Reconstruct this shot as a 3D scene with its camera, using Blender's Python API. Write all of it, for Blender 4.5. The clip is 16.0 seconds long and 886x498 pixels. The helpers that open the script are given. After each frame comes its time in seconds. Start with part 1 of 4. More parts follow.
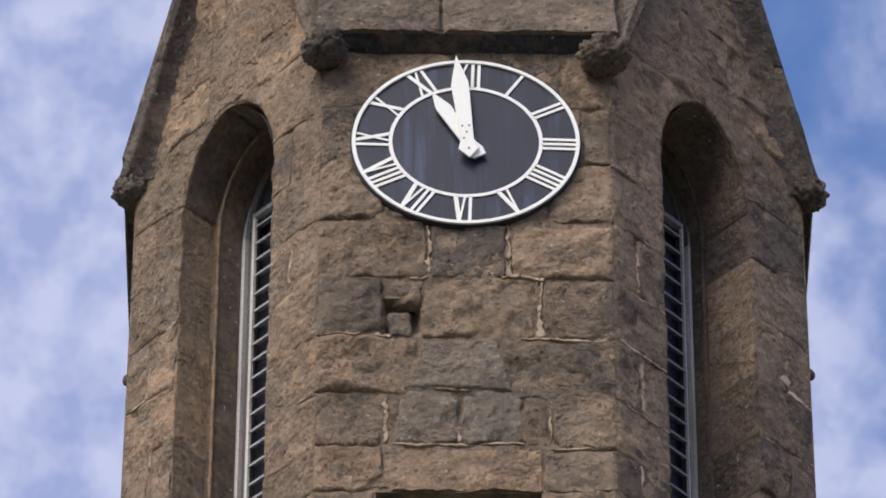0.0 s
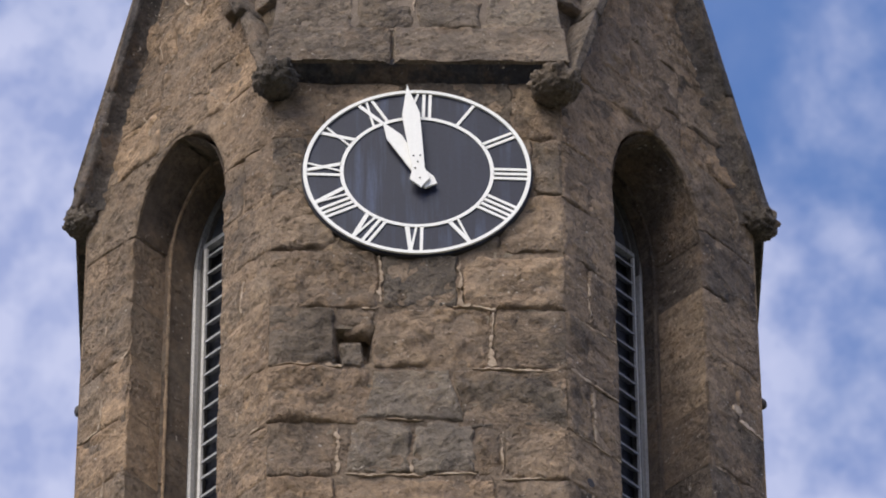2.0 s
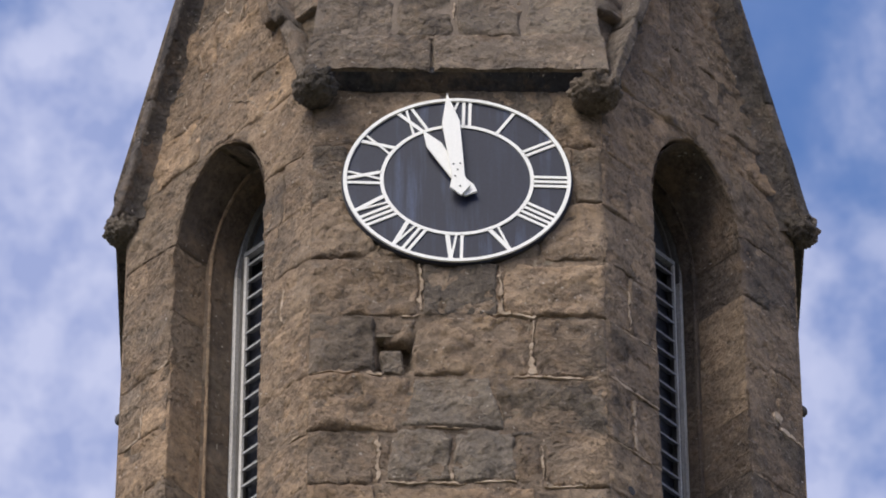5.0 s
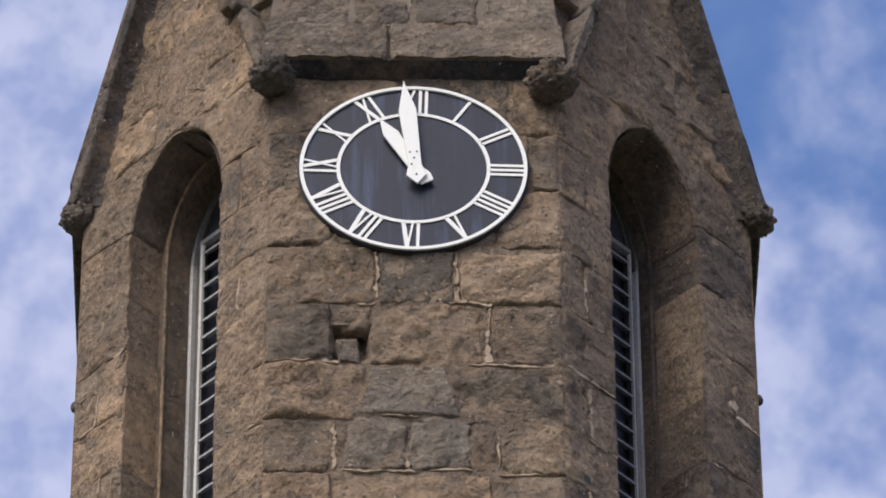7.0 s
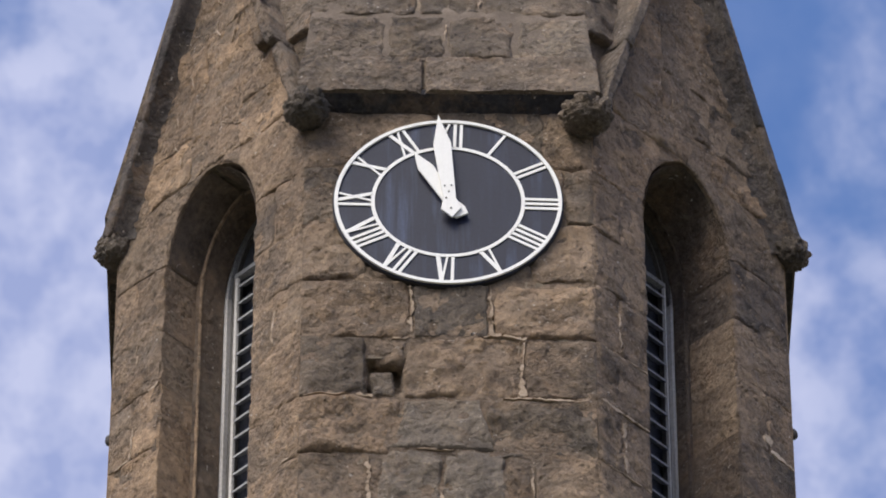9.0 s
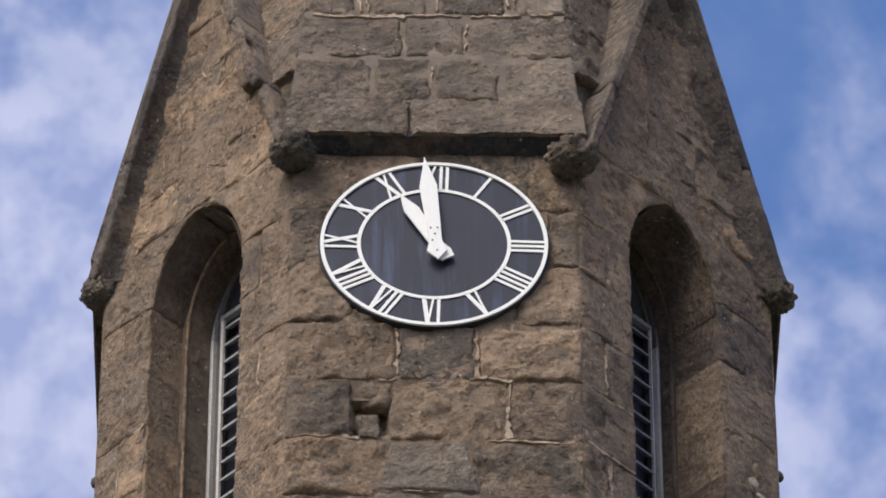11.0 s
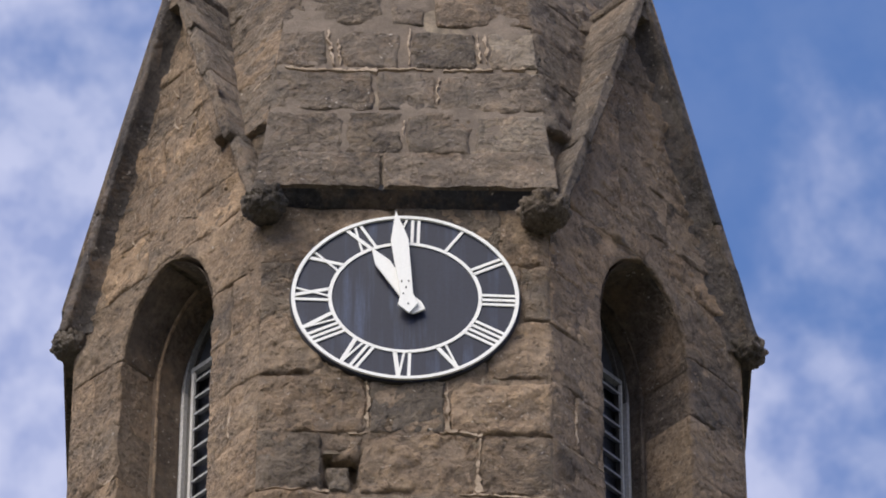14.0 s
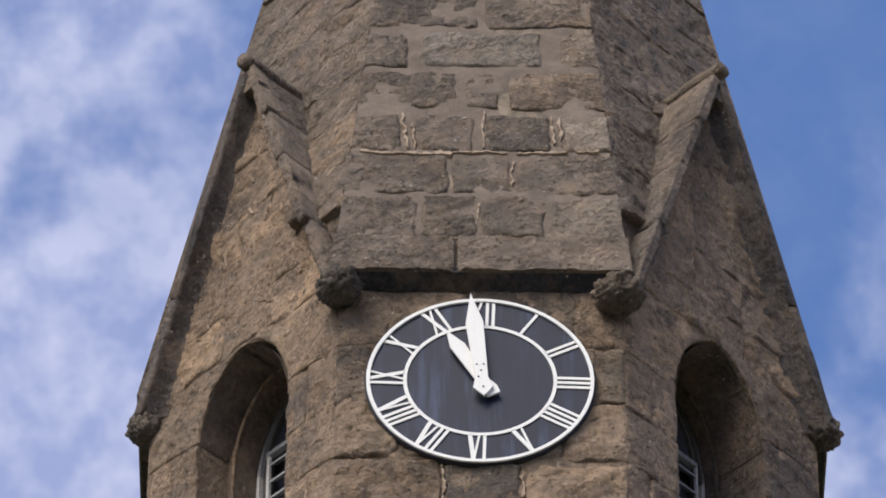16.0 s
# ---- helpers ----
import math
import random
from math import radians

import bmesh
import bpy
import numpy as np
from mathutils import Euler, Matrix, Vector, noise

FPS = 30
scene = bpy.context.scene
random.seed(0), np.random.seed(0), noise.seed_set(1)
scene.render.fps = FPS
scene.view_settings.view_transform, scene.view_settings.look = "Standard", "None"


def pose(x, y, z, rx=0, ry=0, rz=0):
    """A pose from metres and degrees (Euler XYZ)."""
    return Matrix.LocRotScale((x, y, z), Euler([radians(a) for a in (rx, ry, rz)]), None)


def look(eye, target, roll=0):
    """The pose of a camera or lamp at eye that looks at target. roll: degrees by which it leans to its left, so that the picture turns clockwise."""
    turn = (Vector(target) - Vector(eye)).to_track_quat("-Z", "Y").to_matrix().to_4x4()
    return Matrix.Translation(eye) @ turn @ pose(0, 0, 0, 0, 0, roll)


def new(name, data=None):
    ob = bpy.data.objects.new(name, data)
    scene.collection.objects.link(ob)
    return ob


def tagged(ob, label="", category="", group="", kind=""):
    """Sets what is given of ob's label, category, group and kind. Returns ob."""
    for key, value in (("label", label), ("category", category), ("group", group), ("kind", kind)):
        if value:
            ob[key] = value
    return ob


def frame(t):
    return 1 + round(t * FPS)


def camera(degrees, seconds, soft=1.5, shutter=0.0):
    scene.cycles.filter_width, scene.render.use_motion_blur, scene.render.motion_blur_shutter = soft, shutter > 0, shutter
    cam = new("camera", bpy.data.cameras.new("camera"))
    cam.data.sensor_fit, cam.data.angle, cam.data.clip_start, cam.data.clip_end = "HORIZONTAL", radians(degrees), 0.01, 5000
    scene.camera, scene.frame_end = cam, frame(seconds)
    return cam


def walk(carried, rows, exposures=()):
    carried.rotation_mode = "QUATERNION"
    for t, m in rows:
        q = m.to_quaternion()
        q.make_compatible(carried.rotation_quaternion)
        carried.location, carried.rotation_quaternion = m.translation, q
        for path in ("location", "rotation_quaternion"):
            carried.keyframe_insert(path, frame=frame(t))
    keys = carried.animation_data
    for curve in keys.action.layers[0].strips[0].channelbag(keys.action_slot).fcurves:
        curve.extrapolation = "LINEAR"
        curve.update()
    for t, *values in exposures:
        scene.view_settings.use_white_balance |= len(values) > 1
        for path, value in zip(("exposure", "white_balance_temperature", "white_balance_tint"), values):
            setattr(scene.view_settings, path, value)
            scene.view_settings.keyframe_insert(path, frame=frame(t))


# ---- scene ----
# A hand-held telephoto shot from the churchyard, turning on the spot.
cam = camera(7.8, 16.0, soft=1.8)
EYE = (-0.30, -26.30, 1.56)
ROWS = [  # seconds, yaw, pitch, roll
    (0.0, -0.378, 43.551, 0.250),
    (0.5, -0.611, 43.676, 0.027),
    (1.0, -0.436, 44.053, 0.112),
    (1.5, -0.534, 44.121, 0.080),
    (2.0, -0.970, 43.815, -0.307),
    (2.5, -1.445, 43.486, -1.145),
    (3.0, -1.147, 43.883, -1.028),
    (3.5, -0.789, 44.285, -0.444),
    (4.0, -0.675, 44.258, -0.159),
    (4.5, -0.495, 44.045, -0.003),
    (4.7, -0.466, 43.905, -0.047),
    (6.8, -0.806, 43.846, -0.231),
    (7.0, -1.013, 43.781, -0.317),
    (7.5, -1.036, 43.888, -0.269),
    (8.0, -0.833, 44.042, -0.196),
    (8.5, -0.654, 44.046, -0.081),
    (9.0, -0.591, 44.079, 0.040),
    (9.2, -0.667, 44.102, 0.007),
    (11.3, -0.764, 44.470, -0.046),
    (11.5, -0.720, 44.472, -0.031),
    (12.0, -0.666, 44.601, -0.014),
    (12.5, -0.634, 44.860, 0.010),
    (13.0, -0.734, 45.097, 0.053),
    (13.5, -0.913, 45.005, 0.029),
    (14.0, -1.121, 44.924, 0.020),
    (14.5, -1.102, 45.037, -0.027),
    (15.0, -0.863, 45.163, -0.008),
    (15.5, -0.476, 45.350, 0.388),
    (16.0, -0.180, 45.652, 0.492),
]
walk(cam, [(t, pose(*EYE, 90 + p, 0, y) @ pose(0, 0, 0, 0, 0, r)) for t, y, p, r in ROWS], [(0.0, 0.0), (16.0, 0.0)])

# ---- world and sun ----
SUN_EL, SUN_AZ = 44.0, -36.0          # height, and degrees to the west of the clock's side
world = bpy.data.worlds.new("sky")
scene.world = world
world.use_nodes = True


def build_sky():
    nt = world.node_tree
    nt.nodes.clear()
    n, l = nt.nodes.new, nt.links.new
    out, bg = n("ShaderNodeOutputWorld"), n("ShaderNodeBackground")
    sky = n("ShaderNodeTexSky")
    sky.sky_type, sky.sun_disc = "NISHITA", False
    sky.sun_elevation, sky.sun_rotation = radians(SUN_EL), radians(180 - SUN_AZ)
    blue = n("ShaderNodeMix")
    blue.data_type, blue.blend_type = "RGBA", "MULTIPLY"
    blue.inputs[0].default_value = 1.0
    blue.inputs[7].default_value = (0.104, 0.145, 0.206, 1)
    l(sky.outputs[0], blue.inputs[6])
    co = n("ShaderNodeTexCoord")
    mp = n("ShaderNodeMapping")
    mp.inputs["Location"].default_value = (3.2, 0.4, 1.7)
    mp.inputs["Scale"].default_value = (1.0, 1.0, 1.0)
    l(co.outputs["Generated"], mp.inputs[0])
    big = n("ShaderNodeTexNoise")
    big.inputs["Scale"].default_value = 26.0
    big.inputs["Detail"].default_value = 6.0
    big.inputs["Roughness"].default_value = 0.42
    big.inputs["Distortion"].default_value = 0.7
    l(mp.outputs[0], big.inputs["Vector"])
    fine = n("ShaderNodeTexNoise")
    fine.inputs["Scale"].default_value = 85.0
    fine.inputs["Detail"].default_value = 3.0
    fine.inputs["Roughness"].default_value = 0.55
    l(mp.outputs[0], fine.inputs["Vector"])
    # the cloud thins out towards the east
    sep = n("ShaderNodeSeparateXYZ")
    l(co.outputs["Generated"], sep.inputs[0])
    thin = n("ShaderNodeMapRange")
    thin.inputs["From Min"].default_value, thin.inputs["From Max"].default_value = -0.055, 0.06
    thin.inputs["To Min"].default_value, thin.inputs["To Max"].default_value = 0.41, -0.06
    l(sep.outputs[0], thin.inputs[0])
    a = n("ShaderNodeMath")
    a.operation = "MULTIPLY_ADD"
    a.inputs[1].default_value = 0.26
    l(fine.outputs[0], a.inputs[0])
    l(big.outputs[0], a.inputs[2])
    b = n("ShaderNodeMath")
    b.operation = "ADD"
    l(a.outputs[0], b.inputs[0])
    # and towards the zenith
    up = n("ShaderNodeMapRange")
    up.inputs["From Min"].default_value, up.inputs["From Max"].default_value = 0.655, 0.74
    up.inputs["To Min"].default_value, up.inputs["To Max"].default_value = 0.36, -0.30
    l(sep.outputs[2], up.inputs[0])
    both = n("ShaderNodeMath")
    both.operation = "ADD"
    l(thin.outputs[0], both.inputs[0])
    l(up.outputs[0], both.inputs[1])
    l(both.outputs[0], b.inputs[1])
    cover = n("ShaderNodeMapRange")
    cover.interpolation_type = "SMOOTHSTEP"
    cover.inputs["From Min"].default_value, cover.inputs["From Max"].default_value = 0.46, 0.92
    cover.inputs["To Min"].default_value, cover.inputs["To Max"].default_value = 0.10, 0.92
    l(b.outputs[0], cover.inputs[0])
    mix = n("ShaderNodeMix")
    mix.data_type = "RGBA"
    l(cover.outputs[0], mix.inputs[0])
    l(blue.outputs[2], mix.inputs[6])
    puff = n("ShaderNodeMix")
    puff.data_type = "RGBA"
    puff.inputs[6].default_value = (0.37, 0.43, 0.71, 1)
    puff.inputs[7].default_value = (0.60, 0.635, 0.87, 1)
    lit = n("ShaderNodeMapRange")
    lit.inputs["From Min"].default_value, lit.inputs["From Max"].default_value = 0.36, 0.62
    l(fine.outputs[0], lit.inputs[0])
    l(lit.outputs[0], puff.inputs[0])
    l(puff.outputs[2], mix.inputs[7])
    l(mix.outputs[2], bg.inputs[0])
    bg.inputs[1].default_value = 1.0
    l(bg.outputs[0], out.inputs[0])


build_sky()
sun_data = bpy.data.lights.new("sun", "SUN")
sun_data.energy, sun_data.angle, sun_data.color = 3.8, radians(42), (1.0, 0.94, 0.85)
sun = new("sun", sun_data)
_el, _az = radians(SUN_EL), radians(SUN_AZ)
sun.matrix_world = look(40 * Vector((math.sin(_az) * math.cos(_el), -math.cos(_az) * math.cos(_el), math.sin(_el))), (0, 0, 0))


# ---- materials ----
def material(name, rough=0.9, metal=0.0):
    m = bpy.data.materials.new(name)
    m.use_nodes = True
    nt = m.node_tree
    bsdf = nt.nodes["Principled BSDF"]
    bsdf.inputs["Roughness"].default_value = rough
    bsdf.inputs["Metallic"].default_value = metal
    return m, nt, bsdf


def noise_node(nt, vec, scale, detail=5.0, rough=0.6, dist=0.0):
    t = nt.nodes.new("ShaderNodeTexNoise")
    t.inputs["Scale"].default_value, t.inputs["Detail"].default_value = scale, detail
    t.inputs["Roughness"].default_value, t.inputs["Distortion"].default_value = rough, dist
    nt.links.new(vec, t.inputs["Vector"])
    return t.outputs[0]


def ramp(nt, val, stops):
    r = nt.nodes.new("ShaderNodeValToRGB")
    while len(r.color_ramp.elements) < len(stops):
        r.color_ramp.elements.new(0.5)
    for e, (p, c) in zip(r.color_ramp.elements, stops):
        e.position, e.color = p, (*c, 1) if len(c) == 3 else c
    nt.links.new(val, r.inputs[0])
    return r.outputs[0]


def blend(nt, fac, a, b, mode="MIX"):
    x = nt.nodes.new("ShaderNodeMix")
    x.data_type, x.blend_type = "RGBA", mode
    for sock, v in ((x.inputs[0], fac), (x.inputs[6], a), (x.inputs[7], b)):
        if isinstance(v, (int, float)):
            sock.default_value = v
        elif isinstance(v, tuple):
            sock.default_value = (*v, 1)
        else:
            nt.links.new(v, sock)
    return x.outputs[2]


def maths(nt, op, a, b):
    x = nt.nodes.new("ShaderNodeMath")
    x.operation = op
    for sock, v in zip(x.inputs, (a, b)):
        if isinstance(v, (int, float)):
            sock.default_value = v
        else:
            nt.links.new(v, sock)
    return x.outputs[0]


def stone_material(name, light, mid, dark, spread=0.32, pits=1.0):
    """Weathered sandstone: block to block tone, broad soot and lichen stains, grain, pits."""
    m, nt, bsdf = material(name, 0.93)
    geo = nt.nodes.new("ShaderNodeNewGeometry").outputs["Position"]
    info = nt.nodes.new("ShaderNodeObjectInfo")
    shift = nt.nodes.new("ShaderNodeVectorMath")
    shift.operation = "MULTIPLY_ADD"
    nt.links.new(info.outputs["Random"], shift.inputs[0])
    shift.inputs[1].default_value = (7.0, 3.0, 5.0)
    nt.links.new(geo, shift.inputs[2])
    pos = shift.outputs[0]
    bed = nt.nodes.new("ShaderNodeMapping")
    bed.inputs["Scale"].default_value = (1.0, 1.0, 0.85)
    nt.links.new(pos, bed.inputs[0])
    broad = noise_node(nt, pos, 2.6, 4, 0.6)
    cloud = noise_node(nt, pos, 8.0, 7, 0.68)
    grain = noise_node(nt, bed.outputs[0], 30.0, 8, 0.78)
    tone = blend(nt, 0.55, broad, cloud)
    base = ramp(nt, tone, [(0.36, dark), (0.50, mid), (0.63, light)])
    rnd = ramp(nt, info.outputs["Random"], [(0.0, (1 - spread * 0.55,) * 3), (0.35, (0.95, 0.93, 0.90)), (0.7, (1.04, 1.0, 0.94)), (1.0, (1 + spread * 0.35, 1 + spread * 0.28, 1 + spread * 0.16))])
    base = blend(nt, 1.0, base, rnd, "MULTIPLY")
    g = ramp(nt, grain, [(0.30, (0.38, 0.36, 0.35)), (0.48, (1, 1, 1)), (0.70, (1.5, 1.46, 1.38))])
    base = blend(nt, 0.85, base, g, "MULTIPLY")
    soot = ramp(nt, noise_node(nt, geo, 1.5, 7, 0.7), [(0.42, (1, 1, 1)), (0.64, (0.50, 0.50, 0.53))])
    base = blend(nt, 0.7, base, soot, "MULTIPLY")
    pale = ramp(nt, noise_node(nt, pos, 4.2, 8, 0.75), [(0.50, (0, 0, 0)), (0.72, (1, 1, 1))])
    base = blend(nt, maths(nt, "MULTIPLY", pale, 0.32), base, (0.40, 0.32, 0.235))
    ochre = ramp(nt, noise_node(nt, pos, 3.1, 6, 0.7), [(0.52, (0, 0, 0)), (0.66, (1, 1, 1))])
    base = blend(nt, maths(nt, "MULTIPLY", ochre, 0.30), base, (0.41, 0.265, 0.145))
    olive = ramp(nt, noise_node(nt, geo, 2.3, 6, 0.7), [(0.50, (0, 0, 0)), (0.64, (1, 1, 1))])
    base = blend(nt, maths(nt, "MULTIPLY", olive, 0.30), base, (0.19, 0.162, 0.122))
    # fretted beds: thin crumbling layers in some places
    layer = nt.nodes.new("ShaderNodeMapping")
    layer.inputs["Scale"].default_value = (1.0, 1.0, 0.95)
    nt.links.new(pos, layer.inputs[0])
    fret = noise_node(nt, layer.outputs[0], 19.0, 6, 0.68, 0.2)
    frets = ramp(nt, noise_node(nt, pos, 1.9, 4, 0.6), [(0.46, (0, 0, 0)), (0.58, (1, 1, 1))])
    crevice = ramp(nt, fret, [(0.36, (0.42, 0.40, 0.38)), (0.50, (1, 1, 1)), (0.66, (1.22, 1.20, 1.14))])
    base = blend(nt, maths(nt, "MULTIPLY", frets, 0.8), base, blend(nt, 1.0, base, crevice, "MULTIPLY"))
    chip = ramp(nt, noise_node(nt, pos, 48.0, 3, 0.5), [(0.66, (0, 0, 0)), (0.72, (1, 1, 1))])
    chips = ramp(nt, noise_node(nt, pos, 3.7, 3, 0.5), [(0.48, (0, 0, 0)), (0.60, (1, 1, 1))])
    base = blend(nt, maths(nt, "MULTIPLY", maths(nt, "MULTIPLY", chip, chips), 0.9), base, (0.62, 0.55, 0.45))
    lichen = ramp(nt, noise_node(nt, geo, 38.0, 6, 0.75), [(0.60, (0, 0, 0)), (0.80, (1, 1, 1))])
    base = blend(nt, maths(nt, "MULTIPLY", lichen, 0.35), base, (0.36, 0.33, 0.27))
    pit_v = nt.nodes.new("ShaderNodeTexVoronoi")
    pit_v.inputs["Scale"].default_value = 26.0
    nt.links.new(bed.outputs[0], pit_v.inputs["Vector"])
    pit_v.inputs["Randomness"].default_value = 1.0
    pit = ramp(nt, pit_v.outputs["Distance"], [(0.08, (0, 0, 0)), (0.34, (1, 1, 1))])
    where = ramp(nt, noise_node(nt, pos, 6.0, 3, 0.5), [(0.42, (1, 1, 1)), (0.54, (0, 0, 0))])
    pit = blend(nt, where, pit, (1.0, 1.0, 1.0))
    base = blend(nt, 0.38 * pits, base, pit, "MULTIPLY")
    base = blend(nt, 1.0, base, (1.03, 1.01, 1.045), "MULTIPLY")
    nt.links.new(base, bsdf.inputs["Base Color"])
    h = maths(nt, "ADD", maths(nt, "MULTIPLY", grain, 0.55), maths(nt, "MULTIPLY", cloud, 1.5))
    h = maths(nt, "ADD", h, maths(nt, "MULTIPLY", pit, 0.25 * pits))
    h = maths(nt, "ADD", h, maths(nt, "MULTIPLY", maths(nt, "MULTIPLY", fret, frets), 1.6))
    bump = nt.nodes.new("ShaderNodeBump")
    bump.inputs["Strength"].default_value, bump.inputs["Distance"].default_value = 1.0, 0.045
    nt.links.new(h, bump.inputs["Height"])
    nt.links.new(bump.outputs[0], bsdf.inputs["Normal"])
    return m


STONE = stone_material("sandstone", (0.41, 0.305, 0.20), (0.30, 0.222, 0.148), (0.165, 0.128, 0.092))
STONE_GREY = stone_material("grey_sandstone", (0.37, 0.315, 0.24), (0.29, 0.245, 0.187), (0.20, 0.17, 0.134), 0.3, 0.5)
STONE_DARK = stone_material("soot_and_shade_sandstone", (0.25, 0.20, 0.145), (0.175, 0.142, 0.105), (0.10, 0.082, 0.066), 0.4)
STONE_WARM = stone_material("tan_sandstone", (0.53, 0.38, 0.24), (0.395, 0.285, 0.182), (0.245, 0.18, 0.122), 0.4)
ROOF_STONE = stone_material("spire_sandstone", (0.285, 0.228, 0.165), (0.205, 0.164, 0.121), (0.115, 0.094, 0.072))
# sandstone darkened and cooled to carry the shade of the window reveals
REVEAL = stone_material("shade_toned_sandstone", (0.23, 0.172, 0.122), (0.165, 0.126, 0.092), (0.105, 0.082, 0.064), 0.35, 0.4)
SOFFIT_STONE = stone_material("shade_dark_soffit", (0.066, 0.064, 0.070), (0.046, 0.045, 0.051), (0.030, 0.030, 0.035), 0.2, 0.3)
# grey stone darkened for the shaded underside of the copings
COPING_STONE = stone_material("shade_dark_coping", (0.17, 0.147, 0.128), (0.118, 0.102, 0.090), (0.068, 0.059, 0.053), 0.3, 0.5)
BOSS_STONE = stone_material("blackened_and_shade_stone", (0.17, 0.145, 0.115), (0.095, 0.081, 0.066), (0.042, 0.037, 0.033), 0.3)


def mortar_material(name, a, b, c):
    m, nt, bsdf = material(name, 0.95)
    geo = nt.nodes.new("ShaderNodeNewGeometry").outputs["Position"]
    v = noise_node(nt, geo, 5.0, 6, 0.7, 0.5)
    base = ramp(nt, v, [(0.36, a), (0.5, b), (0.64, c)])
    g = noise_node(nt, geo, 90.0, 5, 0.7)
    base = blend(nt, 0.5, base, ramp(nt, g, [(0.3, (0.6, 0.6, 0.6)), (0.7, (1.25, 1.25, 1.25))]), "MULTIPLY")
    nt.links.new(base, bsdf.inputs["Base Color"])
    bump = nt.nodes.new("ShaderNodeBump")
    bump.inputs["Strength"].default_value, bump.inputs["Distance"].default_value = 0.8, 0.012
    nt.links.new(g, bump.inputs["Height"])
    nt.links.new(bump.outputs[0], bsdf.inputs["Normal"])
    return m


MORTAR = mortar_material("old_mortar", (0.13, 0.103, 0.077), (0.25, 0.195, 0.138), (0.37, 0.29, 0.205))
SPIRE_MORTAR = mortar_material("flush_spire_mortar", (0.150, 0.116, 0.088), (0.195, 0.150, 0.113), (0.245, 0.190, 0.143))
CREAM = mortar_material("lime_pointing", (0.30, 0.22, 0.15), (0.43, 0.325, 0.23), (0.56, 0.44, 0.33))


def paint_material(name, colour, rough, streak=None, dirt=0.15):
    """Weathered paint; streak: colour of the rain runs down it."""
    m, nt, bsdf = material(name, rough)
    geo = nt.nodes.new("ShaderNodeNewGeometry").outputs["Position"]
    mp = nt.nodes.new("ShaderNodeMapping")
    mp.inputs["Scale"].default_value = (1.0, 1.0, 0.06)
    nt.links.new(geo, mp.inputs[0])
    base = colour
    if streak:
        run = ramp(nt, noise_node(nt, mp.outputs[0], 16.0, 5, 0.6), [(0.46, (0, 0, 0)), (0.74, (1, 1, 1))])
        part_of = ramp(nt, noise_node(nt, geo, 2.2, 3, 0.5), [(0.40, (0.15, 0.15, 0.15)), (0.62, (1, 1, 1))])
        base = blend(nt, maths(nt, "MULTIPLY", run, part_of), base, streak)
    spots = ramp(nt, noise_node(nt, geo, 60.0, 5, 0.7), [(0.35, (1 - dirt * 2,) * 3), (0.6, (1, 1, 1))])
    base = blend(nt, 1.0, base, spots, "MULTIPLY")
    nt.links.new(base, bsdf.inputs["Base Color"])
    bump = nt.nodes.new("ShaderNodeBump")
    bump.inputs["Strength"].default_value, bump.inputs["Distance"].default_value = 0.2, 0.003
    nt.links.new(noise_node(nt, geo, 40.0, 4, 0.6), bump.inputs["Height"])
    nt.links.new(bump.outputs[0], bsdf.inputs["Normal"])
    return m


DIAL_PAINT = paint_material("dial_enamel", (0.015, 0.016, 0.031), 0.42, (0.070, 0.090, 0.160), 0.1)
DIAL_PAINT.node_tree.nodes["Principled BSDF"].inputs["Specular IOR Level"].default_value = 0.3
WHITE_PAINT = paint_material("white_paint", (0.84, 0.82, 0.77), 0.5, (0.76, 0.73, 0.67), 0.03)
RIM_PAINT = paint_material("rim_paint", (0.03, 0.026, 0.024), 0.6)
FRAME_PAINT = paint_material("flaking_frame_paint", (0.66, 0.63, 0.60), 0.7, (0.34, 0.31, 0.28), 0.14)
SLAT_PAINT = paint_material("slat_paint", (0.36, 0.36, 0.37), 0.6, (0.2, 0.2, 0.21), 0.2)
IRON = paint_material("rusty_iron", (0.045, 0.036, 0.030), 0.7)
DARK_BOARD = paint_material("shade_dark_board", (0.05, 0.052, 0.064), 0.85)


# ---- building blocks ----
def part(name, bm, mat, parent=None, label="", smooth=False):
    me = bpy.data.meshes.new(name)
    bm.normal_update()
    bm.to_mesh(me)
    bm.free()
    me.materials.append(mat)
    if smooth:
        me.polygons.foreach_set("use_smooth", [True] * len(me.polygons))
    ob = new(name, me)
    if parent:
        ob.parent = parent
    if label:
        tagged(ob, label)
    return ob


def empty(name, label, category, kind="", group=""):
    return tagged(new(name), label, category, group, kind)


class Face:
    """A flat side: o its origin, u along it, v up it, n out of it."""

    def __init__(self, o, u, v=(0, 0, 1)):
        self.o, self.u, self.v = Vector(o), Vector(u).normalized(), Vector(v).normalized()
        self.n = self.u.cross(self.v).normalized()

    def at(self, u, v, d=0.0):
        return self.o + self.u * u + self.v * v + self.n * d


def steps(length, pitch, edge):
    """Positions along an edge, closer together at both ends."""
    k = max(2, round((length - 2 * edge) / pitch))
    return [0.0, edge * 0.45 / length] + [(edge + (length - 2 * edge) * i / k) / length for i in range(k + 1)] + [1 - edge * 0.45 / length, 1.0]


def const(x):
    return lambda v: x


def wander(q):
    """How far a joint strays at a place."""
    return Vector((noise.noise(q * 3.1 + Vector((7, 0, 0))) * 0.022 + noise.noise(q * 12 + Vector((3, 0, 0))) * 0.014 + noise.noise(q * 29 + Vector((5, 0, 0))) * 0.008,
                   noise.noise(q * 2.7) * 0.022 + noise.noise(q * 11) * 0.014 + noise.noise(q * 27) * 0.008))


